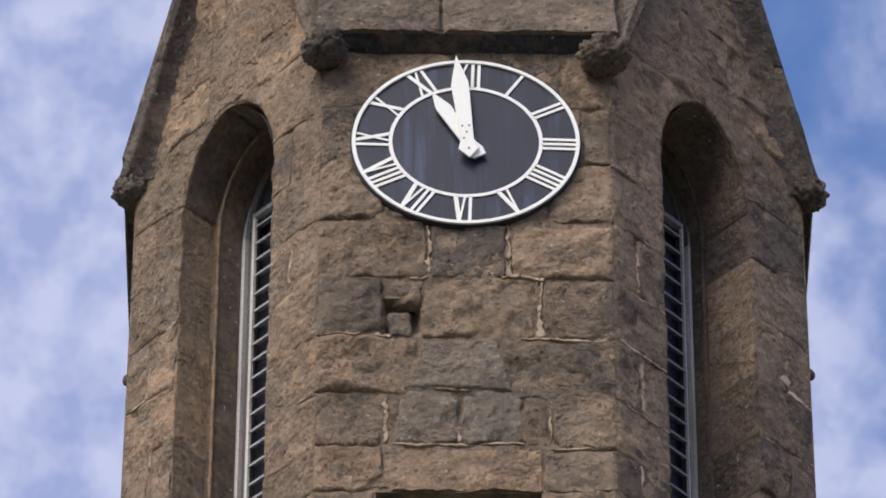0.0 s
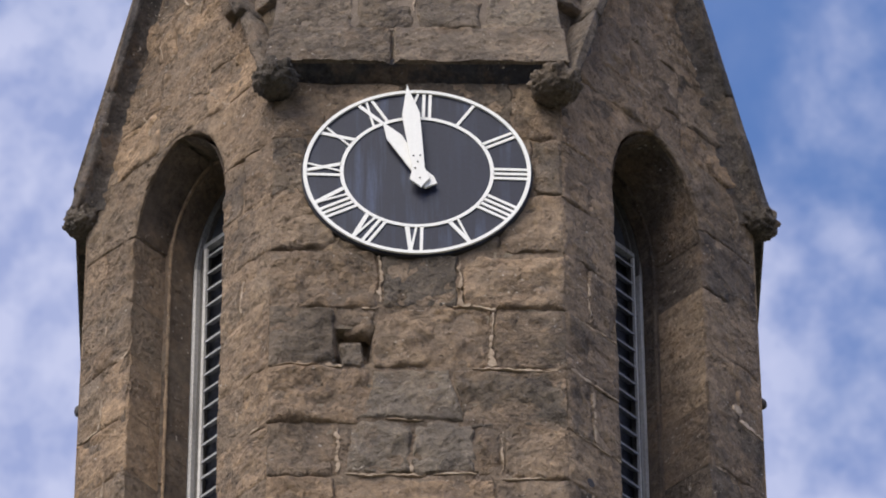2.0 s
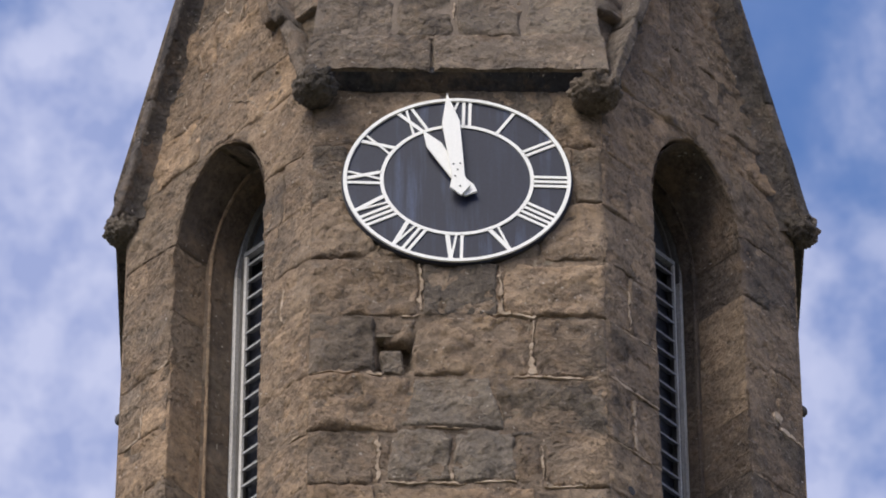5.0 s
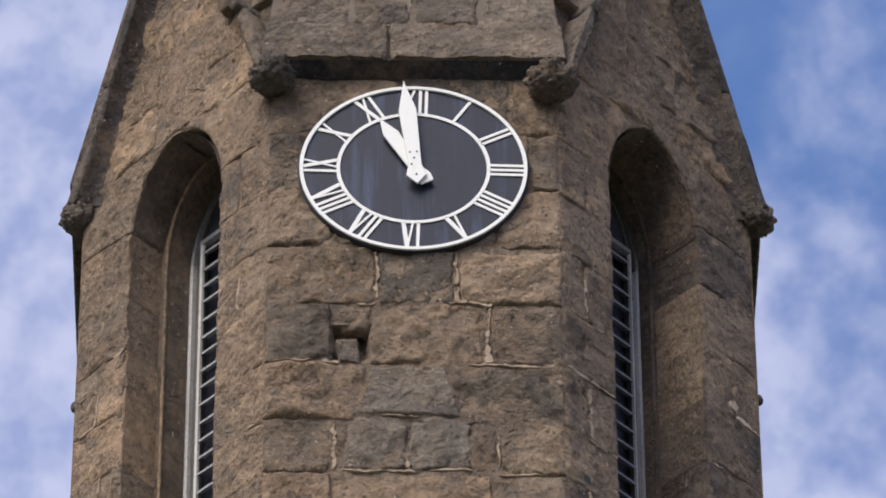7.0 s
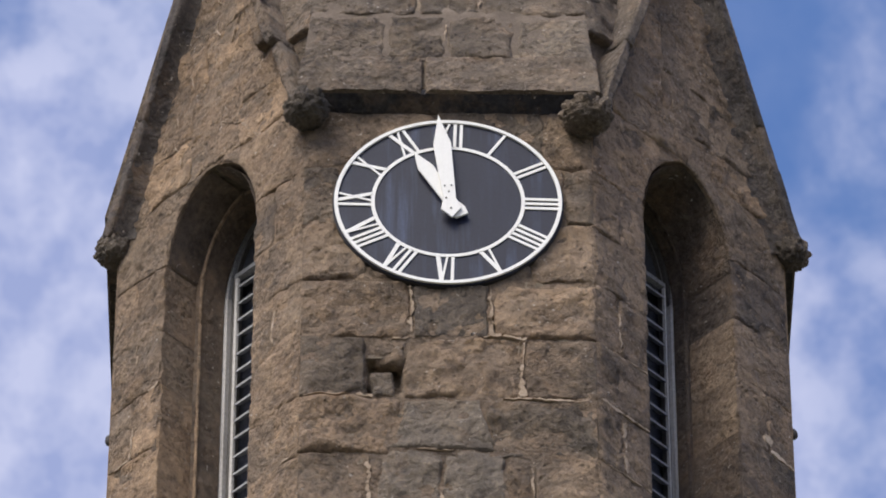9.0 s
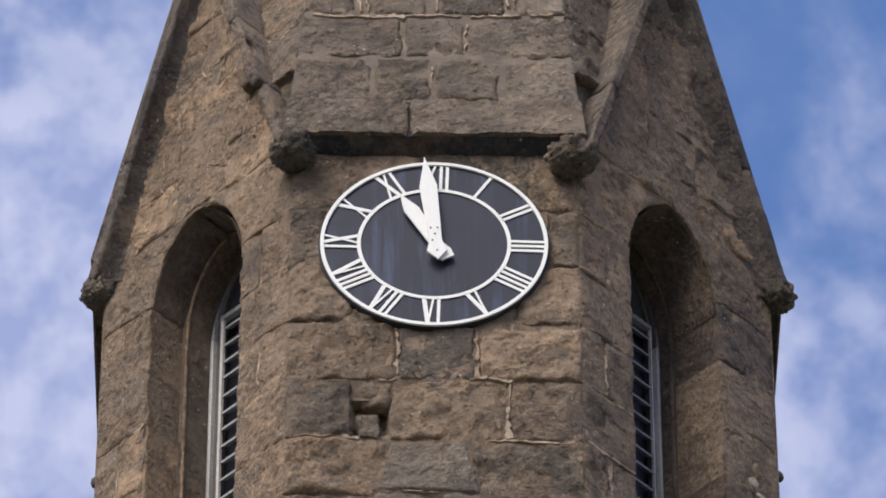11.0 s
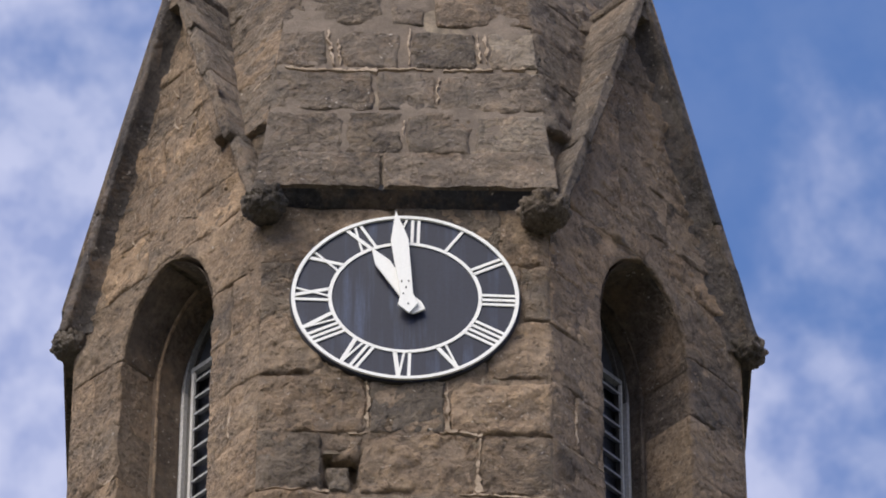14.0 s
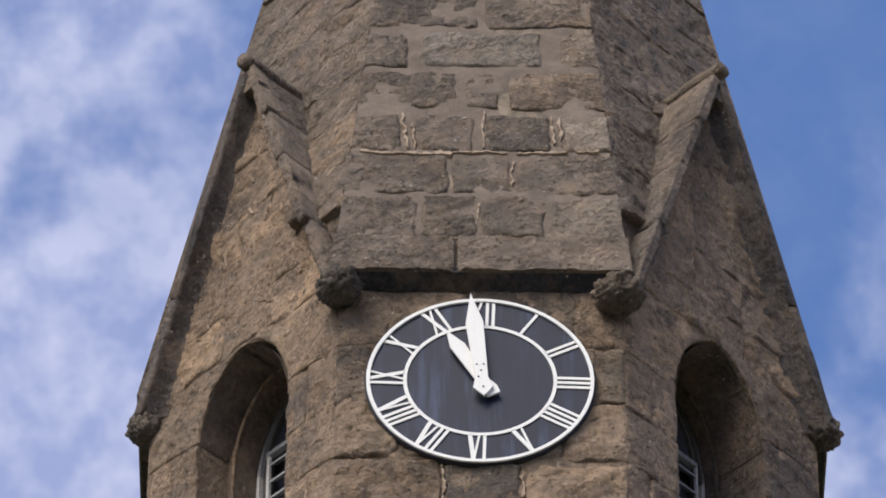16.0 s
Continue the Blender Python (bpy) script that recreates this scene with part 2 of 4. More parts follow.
def stone_bm(face, v0, v1, fl, fr, left="joint", right="joint", proud=0.004, relief=0.010, seed=0, deep=0.32, top="joint", bottom="joint", gap=0.0035, worn=0.3, pitch=0.022, bend=1.0, edge=-0.012, chips=0.5):
    """One block of a wall. fl, fr: its left and right bounds at a height; v0, v1: its bed and top, each a height or a pair (at the left, at the right). Ends are a 'joint', a 'corner' of the tower or a 'jamb' of an opening."""
    bm = bmesh.new()
    v0, v1 = (q if isinstance(q, tuple) else (q, q) for q in (v0, v1))
    vm = (sum(v0) + sum(v1)) / 4
    tall = (sum(v1) - sum(v0)) / 2
    rnd = random.Random(seed * 7 + 1)
    lost = [(a, b, rnd.uniform(0.03, 0.10)) for a in (0, 1) for b in (0, 1) if (left, right)[a] == "joint" and rnd.random() < chips]     # broken corners
    width = max(0.05, fr(vm) - fl(vm))
    su, sv = steps(max(width, 0.08), 0.022, 0.022), steps(max(tall, 0.07), pitch, 0.022)
    off = Vector((seed * 3.71, seed * 1.37, seed * 2.11))
    rows = []
    for b in sv:
        vn = (sum(v0) + (sum(v1) - sum(v0)) * b) / 2
        ul, ur = fl(vn), fr(vn)
        ul, ur = ul + (gap if left == "joint" else 0), ur - (gap if right == "joint" else 0)
        if ur < ul + 0.004:
            ur = ul + 0.004
        row = []
        for a in su:
            u = ul + (ur - ul) * a
            lo, hi = v0[0] + (v0[1] - v0[0]) * a + (gap if bottom == "joint" else 0), v1[0] + (v1[1] - v1[0]) * a - (gap if top == "joint" else 0)
            v = lo + (hi - lo) * b
            p = face.at(u, v) * 1.0 + off
            big = noise.fractal(p * 4.5, 0.9, 2.1, 4)
            small = noise.fractal(p * 17, 0.8, 2.1, 3)
            dist = 1.0
            if left == "joint":
                dist = min(dist, u - ul)
            if right == "joint":
                dist = min(dist, ur - u)
            dist = min(dist, v - lo, hi - v) if top == bottom == "joint" else min(dist, (v - lo) if bottom == "joint" else 1.0, (hi - v) if top == "joint" else 1.0)
            k = min(1.0, max(0.0, dist / (0.006 + 0.040 * worn * max(0.0, 0.15 + big))))
            near = k * (2 - k)
            d = edge + (proud - edge) * near + relief * near * (big * 1.3 + small * 0.7)
            for ca, cb, rad in lost:
                away = math.hypot((a - ca) * (ur - ul), (b - cb) * tall * 1.3) + 0.02 * small
                if away < rad:
                    d -= 0.022 * (1 - max(0.0, away) / rad) ** 0.6
            flake = noise.fractal(p * 6.0 + Vector((50, 7, 3)), 0.8, 2.1, 4) - 0.22        # spalled skin
            if flake > 0:
                d -= 0.011 * min(1.0, flake / 0.05) * near
            wear = 0.0
            for kind, gone in ((left, u - ul), (right, ur - u)):
                if kind != "joint" and gone < 0.03:
                    wear += 0.010 * (1 - gone / 0.03) ** 2
                    if kind == "corner":
                        d = proud * near + (d - proud * near) * (gone / 0.03)
            d -= wear * near
            du = dv = 0.0
            if 0 < a < 1 and 0 < b < 1:
                du, dv = 0.004 * small, 0.004 * big
            else:
                wob = noise.noise(p * 9) * 0.004 * (0.4 + worn)
                if a in (0.0, 1.0) and (left, right)[a == 1.0] == "joint":
                    du = wob
                if b in (0.0, 1.0) and (bottom, top)[b == 1.0] == "joint":
                    dv = wob
            if a == 0.0 and left == "corner":
                du = -d * 0.414
            if a == 1.0 and right == "corner":
                du = d * 0.414
            # joints wander; neighbours share the same bend
            q = face.at(u, v)
            sway = wander(q) * bend
            for kind, gone in ((left, u - ul), (right, ur - u)):
                if kind != "joint":
                    sway.x *= min(1.0, max(0.0, gone / 0.07))
            row.append(bm.verts.new(face.at(u + du + sway.x, v + dv + sway.y, d)))
        rows.append(row)
    for r0, r1 in zip(rows, rows[1:]):
        for a, b, c, d in zip(r0, r0[1:], r1[1:], r1):
            bm.faces.new((a, b, c, d))
    # sides, back into the wall
    back = {}

    def behind(vert, depth):
        if vert not in back:
            back[vert] = bm.verts.new(vert.co - face.n * depth)
        return back[vert]

    for line, kind, flip in (([r[0] for r in rows], left, False), ([r[-1] for r in rows], right, True), (rows[0], bottom, True), (rows[-1], top, False)):
        if kind == "corner":
            continue
        depth = deep if kind == "jamb" else 0.04
        if kind == "jamb":
            mine = [bm.verts.new(v.co) for v in line]
            far = [bm.verts.new(v.co - face.n * depth) for v in line]
        else:
            mine, far = line, [behind(v, depth) for v in line]
        for a, b, c, d in zip(mine, mine[1:], far[1:], far):
            try:
                bm.faces.new((b, a, d, c) if flip else (a, b, c, d))
            except ValueError:
                pass
    bmesh.ops.recalc_face_normals(bm, faces=bm.faces)
    # outward check
    f = max(bm.faces, key=lambda q: q.calc_area())
    if f.normal.dot(face.n) < 0 and abs(f.normal.dot(face.n)) > 0.5:
        bmesh.ops.reverse_faces(bm, faces=bm.faces)
    return bm


def prism(face, outline, d0, d1):
    """A flat outline in a face's (u, v), thick from depth d0 to d1."""
    bm = bmesh.new()
    lo = [bm.verts.new(face.at(u, v, d0)) for u, v in outline]
    hi = [bm.verts.new(face.at(u, v, d1)) for u, v in outline]
    bm.faces.new(lo)
    bm.faces.new(hi)
    for i in range(len(lo)):
        j = (i + 1) % len(lo)
        bm.faces.new((lo[i], lo[j], hi[j], hi[i]))
    bmesh.ops.recalc_face_normals(bm, faces=bm.faces)
    return bm


def join(*bms):
    """Several bmeshes as one."""
    out = bmesh.new()
    for b in bms:
        me = bpy.data.meshes.new("tmp")
        b.to_mesh(me)
        b.free()
        out.from_mesh(me)
        bpy.data.meshes.remove(me)
    return out


def roughen(bm, amount, scale, cuts=0):
    if cuts:
        bmesh.ops.subdivide_edges(bm, edges=bm.edges[:], cuts=cuts, use_grid_fill=True)
    bm.normal_update()
    for v in bm.verts:
        v.co += v.normal * amount * noise.fractal(v.co * scale, 0.8, 2.1, 4)
    return bm


# ---- the plan of the tower ----
A = 1.885                                   # axis to the clock's side
RING = [(-0.785, -A), (0.745, -A), (1.825, -0.805), (1.825, 0.745), (0.745, 1.825), (-0.785, 1.825), (-1.805, 0.745), (-1.805, -0.865)]
Z_LOW, Z_EAVE = 22.2, 26.22                 # foot of the ashlar in view; springing of the spire


def side(i):
    (x0, y0), (x1, y1) = RING[i], RING[(i + 1) % 8]
    return Face((x0, y0, 0), (x1 - x0, y1 - y0, 0)), math.hypot(x1 - x0, y1 - y0)


FRONT, W_FRONT = side(0)
EAST, W_EAST = side(1)
WEST, W_WEST = side(7)

ground_bm = bmesh.new()
bmesh.ops.create_grid(ground_bm, x_segments=60, y_segments=60, size=1500)


def grass_material():
    m, nt, bsdf = material("worn_grass", 0.95)
    geo = nt.nodes.new("ShaderNodeNewGeometry").outputs["Position"]
    v = blend(nt, 0.5, noise_node(nt, geo, 0.3, 5), noise_node(nt, geo, 14.0, 6, 0.7))
    nt.links.new(ramp(nt, v, [(0.35, (0.10, 0.105, 0.065)), (0.65, (0.20, 0.19, 0.135))]), bsdf.inputs["Base Color"])
    return m


tagged(part("ground", ground_bm, grass_material()), "worn grass churchyard around the foot of the tower", "ground", kind="structure")

tower = empty("church_tower", "weathered brown sandstone octagonal belfry with gabled louvre windows and spire", "church tower")

# the plain shaft down to the grass, and the closed sides that face away
bm = bmesh.new()
low = [bm.verts.new((x, y, -0.3)) for x, y in RING]
high = [bm.verts.new((x, y, Z_LOW)) for x, y in RING]
for i in range(8):
    bm.faces.new((low[i], low[(i + 1) % 8], high[(i + 1) % 8], high[i]))
bm.faces.new(high)
part("shaft", bm, STONE, tower)

# ---- belfry walls ----
COURSES = [22.2, 22.65, 23.10, 23.385, 23.745, 24.155, 24.570, 24.978, 25.370, 25.785, 26.22]
HALF, Z_SPRING, Z_CROWN = 0.345, 25.70, 26.30      # window openings
GABLE_FOOT, GABLE_TOP = 26.18, 28.30


def opening(z, half=HALF):
    """Half the width of a window's pointed head at a height."""
    s = (z - Z_SPRING) / (Z_CROWN - Z_SPRING - (HALF - half))
    return half if s <= 0 else half * max(0.0, 1 - min(1.0, s) ** 2.2) ** 0.62


def backing(face, width, uc, ug, half, d0, d1, zl):
    """The wall behind the ashlar, with the opening left out; two halves in one mesh."""
    crown = Z_CROWN - (HALF - half)
    zs = [zl, Z_SPRING] + [Z_SPRING + (crown - Z_SPRING) * (1 - (1 - i / 10) ** 2) for i in range(1, 11)]
    halves = []
    for sgn, edge in ((-1, 0.0), (1, width)):
        rise = GABLE_TOP - GABLE_FOOT
        over = GABLE_TOP - rise * (uc - ug) / (width - ug) if ug < uc else GABLE_FOOT + rise * uc / ug
        peak = [(uc, over)] + ([(ug, GABLE_TOP)] if (sgn < 0) == (ug < uc) else [])
        out = [(edge, zl)] + [(uc + sgn * opening(z, half), z) for z in zs[:-1]] + [(uc, crown)] + peak + [(edge, GABLE_FOOT)]
        halves.append(prism(face, out, d0, d1))
    return join(*halves)


TONE = {"s": STONE, "g": STONE_GREY, "d": STONE_DARK, "w": STONE_WARM, "r": ROOF_STONE, "j": REVEAL}
_seed = [0]


def lay(face, v0, v1, bounds, ends, tones, parent, proud=0.004, relief=0.010, name="stone", **more):
    """A course of blocks between bounds (functions of the height)."""
    made = []
    for i, (fl, fr) in enumerate(zip(bounds, bounds[1:])):
        _seed[0] += 1
        left = ends[0] if i == 0 else "joint"
        right = ends[1] if i == len(bounds) - 2 else "joint"
        rnd = random.Random(_seed[0])
        opts = {"gap": rnd.choice((0.0006, 0.001, 0.0012, 0.0016, 0.004)), "worn": rnd.uniform(0.0, 1.0) ** 1.5, **more}
        bm = stone_bm(face, v0, v1, fl, fr, left, right, proud + rnd.uniform(-0.003, 0.005) * (left == right == "joint"), relief * rnd.uniform(0.45, 1.1), _seed[0], **opts)
        made.append(part(name, bm, TONE[tones[i % len(tones)]], parent, smooth=True))
    return made


def mortar_skin(face, fl, fr, v0, v1, parent, name="mortar_skin", hole=None, fill=0.45, mat=None, lift=0.0):
    """Old pointing that fills the joints flush in patches and has fallen out in others."""
    bm = bmesh.new()
    n = max(2, round((v1 - v0) / 0.03))
    widest = max(fr(v0 + (v1 - v0) * i / n) - fl(v0 + (v1 - v0) * i / n) for i in range(n + 1))
    k = max(2, round(widest / 0.03))
    rows = []
    for i in range(n + 1):
        v = v0 + (v1 - v0) * i / n
        row = []
        for j in range(k + 1):
            u = fl(v) + max(0.0, fr(v) - fl(v)) * j / k
            p = face.at(u, v)
            s = noise.noise(p * 3.4 + Vector((11, 0, 0))) + 0.55 * noise.noise(p * 10.0 + Vector((0, 5, 0)))
            s = min(1.0, max(0.0, fill + 1.6 * s))
            d = lift - 0.0145 + 0.0135 * s * s * (3 - 2 * s) + 0.004 * noise.fractal(p * 15, 0.8, 2.1, 3)
            if hole and hole[0] < u < hole[2] and hole[1] < v < hole[3]:
                d = -0.13
            row.append(bm.verts.new(face.at(u, v, d)))
        rows.append(row)
    for r0, r1 in zip(rows, rows[1:]):
        for a, b2, c2, e in zip(r0, r0[1:], r1[1:], r1):
            bm.faces.new((a, b2, c2, e))
    part(name, bm, mat or STONE, parent, smooth=True)


# the clock's side: one wall with its blocks
def slab(u0, z0, u1, z1, d=-0.015):
    return prism(FRONT, [(u0, z0), (u1, z0), (u1, z1), (u0, z1)], -0.4, d)


clock_wall = part("clock_wall", slab(0, 24.43, W_FRONT, Z_EAVE + 0.4), MORTAR, tower)
for u0, z0, u1, z1, d in ((0, Z_LOW, 0.315, 23.10, -0.015), (1.145, Z_LOW, W_FRONT, 23.10, -0.015), (0, 23.10, W_FRONT, 24.18, -0.015),
                          (0, 24.18, 0.332, 24.43, -0.015), (0.548, 24.18, W_FRONT, 24.43, -0.015), (0.332, 24.18, 0.548, 24.43, -0.14)):
    part("mortar_bed", slab(u0, z0, u1, z1, d), MORTAR, clock_wall)
mortar_skin(FRONT, const(0.006), const(W_FRONT - 0.006), 23.13, Z_EAVE, clock_wall, hole=(0.336, 24.20, 0.540, 24.43), fill=0.42)
def block(bl, br, tr, tl, tone, west="joint", east="joint", **more):
    """One block of the clock's side by its four corners in (u, z)."""
    _seed[0] += 1
    vb, vt = (bl[1] + br[1]) / 2, (tl[1] + tr[1]) / 2
    fl = lambda v: bl[0] + (tl[0] - bl[0]) * (v - vb) / (vt - vb)
    fr = lambda v: br[0] + (tr[0] - br[0]) * (v - vb) / (vt - vb)
    opts = {"proud": 0.006, "relief": 0.013, "gap": 0.0012, "worn": 0.35, "chips": 0.35, **more}
    return part("stone", stone_bm(FRONT, (bl[1], br[1]), (tl[1], tr[1]), fl, fr, west, east, seed=_seed[0], **opts), TONE[tone], clock_wall, smooth=True)


WF = W_FRONT
for z0, z1 in zip(COURSES[:2], COURSES[1:3]):
    for bounds, ends in (([0.0, 0.315], ("corner", "jamb")), ([1.145, WF], ("jamb", "corner"))):
        lay(FRONT, z0, z1, [const(b) for b in bounds], ends, "s", clock_wall)
lay(FRONT, 23.10, 23.40, [const(0.0), const(0.345)], ("corner", "joint"), "w", clock_wall, relief=0.013)
lay(FRONT, 23.10, 23.375, [const(0.345), const(1.160), const(WF)], ("joint", "corner"), "ws", clock_wall, bottom="jamb", relief=0.013)
# course by course, from below
block((0, 23.40), (0.335, 23.40), (0.330, 23.745), (0, 23.755), "s", west="corner")
block((0.385, 23.415), (0.722, 23.415), (0.728, 23.78), (0.445, 23.78), "g", relief=0.020, worn=0.8)
block((0.738, 23.415), (1.045, 23.42), (1.045, 23.785), (0.738, 23.785), "g", relief=0.012)
block((1.055, 23.40), (1.185, 23.40), (1.190, 23.735), (1.055, 23.74), "s", worn=0.8, relief=0.020)
block((1.205, 23.385), (WF, 23.385), (WF, 23.730), (1.205, 23.730), "s", east="corner")
block((0, 23.76), (0.470, 23.76), (0.520, 24.135), (0, 24.155), "w", west="corner", relief=0.022, worn=0.9)
block((0.478, 23.795), (1.000, 23.795), (0.935, 24.130), (0.548, 24.130), "g", relief=0.007, chips=0.1, worn=0.15)
block((1.010, 23.745), (WF, 23.735), (WF, 24.125), (0.945, 24.125), "d", east="corner", relief=0.020, proud=0.0)
block((0, 24.165), (0.335, 24.155), (0.345, 24.565), (0, 24.570), "d", west="corner", relief=0.014, chips=0.8)
block((0.372, 24.155), (0.502, 24.152), (0.490, 24.330), (0.366, 24.322), "g", relief=0.012, worn=0.6, proud=0.010, chips=0.0, edge=-0.03)
block((0.388, 24.402), (0.545, 24.386), (0.550, 24.552), (0.372, 24.528), "s", relief=0.014, worn=0.7, proud=0.006, chips=0.3, edge=-0.03)
block((0.540, 24.150), (1.118, 24.150), (1.145, 24.555), (0.552, 24.545), "s", relief=0.024, worn=0.8)
block((1.172, 24.145), (WF, 24.140), (WF, 24.555), (1.166, 24.555), "s", east="corner")
block((0, 24.580), (0.555, 24.565), (0.558, 24.960), (0, 24.975), "s", west="corner", relief=0.024, worn=1.0)
block((0.580, 24.575), (0.975, 24.570), (0.982, 24.945), (0.580, 24.945), "d", relief=0.013)
block((1.004, 24.570), (WF, 24.570), (WF, 24.940), (1.004, 24.940), "w", east="corner")
for z0, z1, joints, tones in ((24.980, 25.385, [0.353, 0.80, 1.20], "ssds"), (25.385, 25.795, [0.19, 0.66, 1.17, 1.38], "dsssd"), (25.795, 26.22, [0.29, 0.70, 1.28], "ssds")):
    lay(FRONT, z0, z1, [const(b) for b in [0.0] + joints + [WF]], ("corner", "corner"), tones, clock_wall, relief=0.016, gap=0.0035, worn=0.6)

# the recess under the clock, its dark interior painted on a board
part("recess_board", prism(FRONT, [(0.25, Z_LOW), (1.2, Z_LOW), (1.2, 23.2), (0.25, 23.2)], -0.42, -0.34), DARK_BOARD, tower, "board at the back of the recess, coloured as its dark interior")


def gabled_wall(face, width, uc, ug, name, swap, beds):
    """A slanting side of the belfry, with its window and gable."""
    set_in = 0.238 if swap else 0.325        # depth of the inner order
    wall = part(name, backing(face, width, uc, ug, HALF + 0.012, -0.31, -0.015, Z_LOW), MORTAR, tower)
    part("inner_order", backing(face, width, uc, ug, HALF - 0.042, -0.405, -set_in, Z_LOW), REVEAL, wall, "plain inner order of the window's stone surround, darkened for its shade")
    mortar_skin(face, const(0.006), lambda z: uc - opening(z) - 0.012, Z_LOW, Z_CROWN - 0.002, wall, fill=0.80)
    mortar_skin(face, lambda z: uc + opening(z) + 0.012, const(width - 0.006), Z_LOW, Z_CROWN - 0.002, wall, fill=0.80)
    mortar_skin(face, lambda z: 0.02 + ug * max(0.0, (z - GABLE_FOOT) / (GABLE_TOP - GABLE_FOOT)),
                lambda z: width - 0.02 - (width - ug) * max(0.0, (z - GABLE_FOOT) / (GABLE_TOP - GABLE_FOOT)), Z_CROWN - 0.004, GABLE_TOP - 0.15, wall, fill=1.25)
    rnd = random.Random(17 + swap)
    for s in (-1, 1):                        # dark lining of the arch's curved soffit, its shade in the colour
        zz = [25.80 + (Z_CROWN - 0.006 - 25.80) * (1 - (1 - i / 16) ** 2) for i in range(17)]
        bm = bmesh.new()
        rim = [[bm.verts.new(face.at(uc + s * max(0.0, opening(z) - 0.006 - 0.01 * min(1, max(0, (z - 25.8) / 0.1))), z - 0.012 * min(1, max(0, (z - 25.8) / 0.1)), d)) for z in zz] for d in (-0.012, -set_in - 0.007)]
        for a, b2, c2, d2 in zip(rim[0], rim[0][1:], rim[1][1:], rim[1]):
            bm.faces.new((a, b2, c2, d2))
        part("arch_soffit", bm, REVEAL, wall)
    # worn arris of the inner order; tan paints the west's highlight, east stays shade-dark
    half = HALF - 0.042
    crown = Z_CROWN - 0.042
    zz = [Z_LOW + 0.06 * i for i in range(int((Z_SPRING - Z_LOW) / 0.06))] + [Z_SPRING + (crown - Z_SPRING) * (1 - (1 - i / 14) ** 2) for i in range(14)] + [crown - 0.004]
    for s in (-1, 1):
        bm = bmesh.new()
        rings = []
        for z in zz:
            r = 0.010 * (1 + 0.6 * noise.noise(Vector((z * 9, s, swap))))
            c = face.at(uc + s * (opening(z, half) + 0.004), z, -set_in - 0.002)
            rings.append([bm.verts.new(c + face.u * r * math.cos(1.0472 * i) + face.n * r * math.sin(1.0472 * i)) for i in range(6)])
        for r0, r1 in zip(rings, rings[1:]):
            for i in range(6):
                bm.faces.new((r0[i], r0[(i + 1) % 6], r1[(i + 1) % 6], r1[i]))
        bmesh.ops.recalc_face_normals(bm, faces=bm.faces)
        part("arris", bm, STONE_WARM if swap else REVEAL, wall, "worn arris of the inner order, edge highlight or shade in its colour", smooth=True)
    # the pier by the clock follows its courses; the outer pier has beds of its own
    hw = lambda z: uc - opening(min(z, Z_CROWN - 0.002))
    hx = lambda z: uc + opening(min(z, Z_CROWN - 0.002))
    shared = COURSES[:-1] + [Z_CROWN]
    for outer, zs in ((False, shared), (True, beds + [Z_CROWN])):
        for i, (z0, z1) in enumerate(zip(zs, zs[1:])):
            bounds = [const(0.0), hw] if outer == bool(swap) else [hx, const(width)]
            ends = ("corner", "jamb") if outer == bool(swap) else ("jamb", "corner")
            if i % 2 == 0 and z1 < 25.9:
                split = rnd.uniform(0.17, 0.21)
                bounds.insert(1, const(split if outer == bool(swap) else width - split))
            lay(face, z0, z1, bounds, ends, rnd.choice(("ss", "ss", "sw", "ws", "jj")), wall, edge=-0.001 if z1 == Z_CROWN else -0.006, chips=0.0 if z1 == Z_CROWN else 0.3, pitch=0.018 if z0 > 25.7 else 0.022)
    # gable
    rise = GABLE_TOP - GABLE_FOOT
    gl = lambda z: ug * max(0.0, (z - GABLE_FOOT) / rise)
    gr = lambda z: width - (width - ug) * max(0.0, (z - GABLE_FOOT) / rise)
    gz = [Z_CROWN, 26.62, 26.98, 27.34, 27.72, 28.22]
    for i, (z0, z1) in enumerate(zip(gz, gz[1:])):
        inner = [] if i == 4 else [const(ug + (0.08 if i % 2 else -0.12))] if i > 1 else [const(uc - 0.17), const(uc + 0.2)]
        lay(face, z0, z1, [gl] + inner + [gr], ("joint", "joint"), (("wsw", "wss", "ws", "sw", "s"), ("wsw", "wws", "ww", "sw", "w"))[swap][i], wall, relief=0.022, gap=0.0002, edge=0.0, chips=0.0)
    return wall


UC_E, UC_W = 0.745, W_WEST - 0.716        # window centres
UG_E, UG_W = 0.705, W_WEST - 0.662                   # gable peaks


def window_head(spring, crown, half):
    global Z_SPRING, Z_CROWN, HALF
    Z_SPRING, Z_CROWN, HALF = spring, crown, half


window_head(25.76, 26.37, 0.355)
east_wall = gabled_wall(EAST, W_EAST, UC_E, UG_E, "east_wall", 0, [22.2, 22.56, 22.97, 23.38, 23.80, 24.21, 24.625, 25.05, 25.47, 25.90])
window_head(25.70, 26.30, 0.345)
west_wall = gabled_wall(WEST, W_WEST, UC_W, UG_W, "west_wall", 1, [22.2, 22.48, 22.88, 23.28, 23.69, 24.10, 24.515, 24.925, 25.328, 25.80])

# sides that face away
for i in (2, 3, 4, 5, 6):
    f, w = side(i)
    part("rear_wall", prism(f, [(0, Z_LOW), (w, Z_LOW), (w, Z_EAVE + 0.3), (0, Z_EAVE + 0.3)], -0.3, 0.0), STONE, tower)


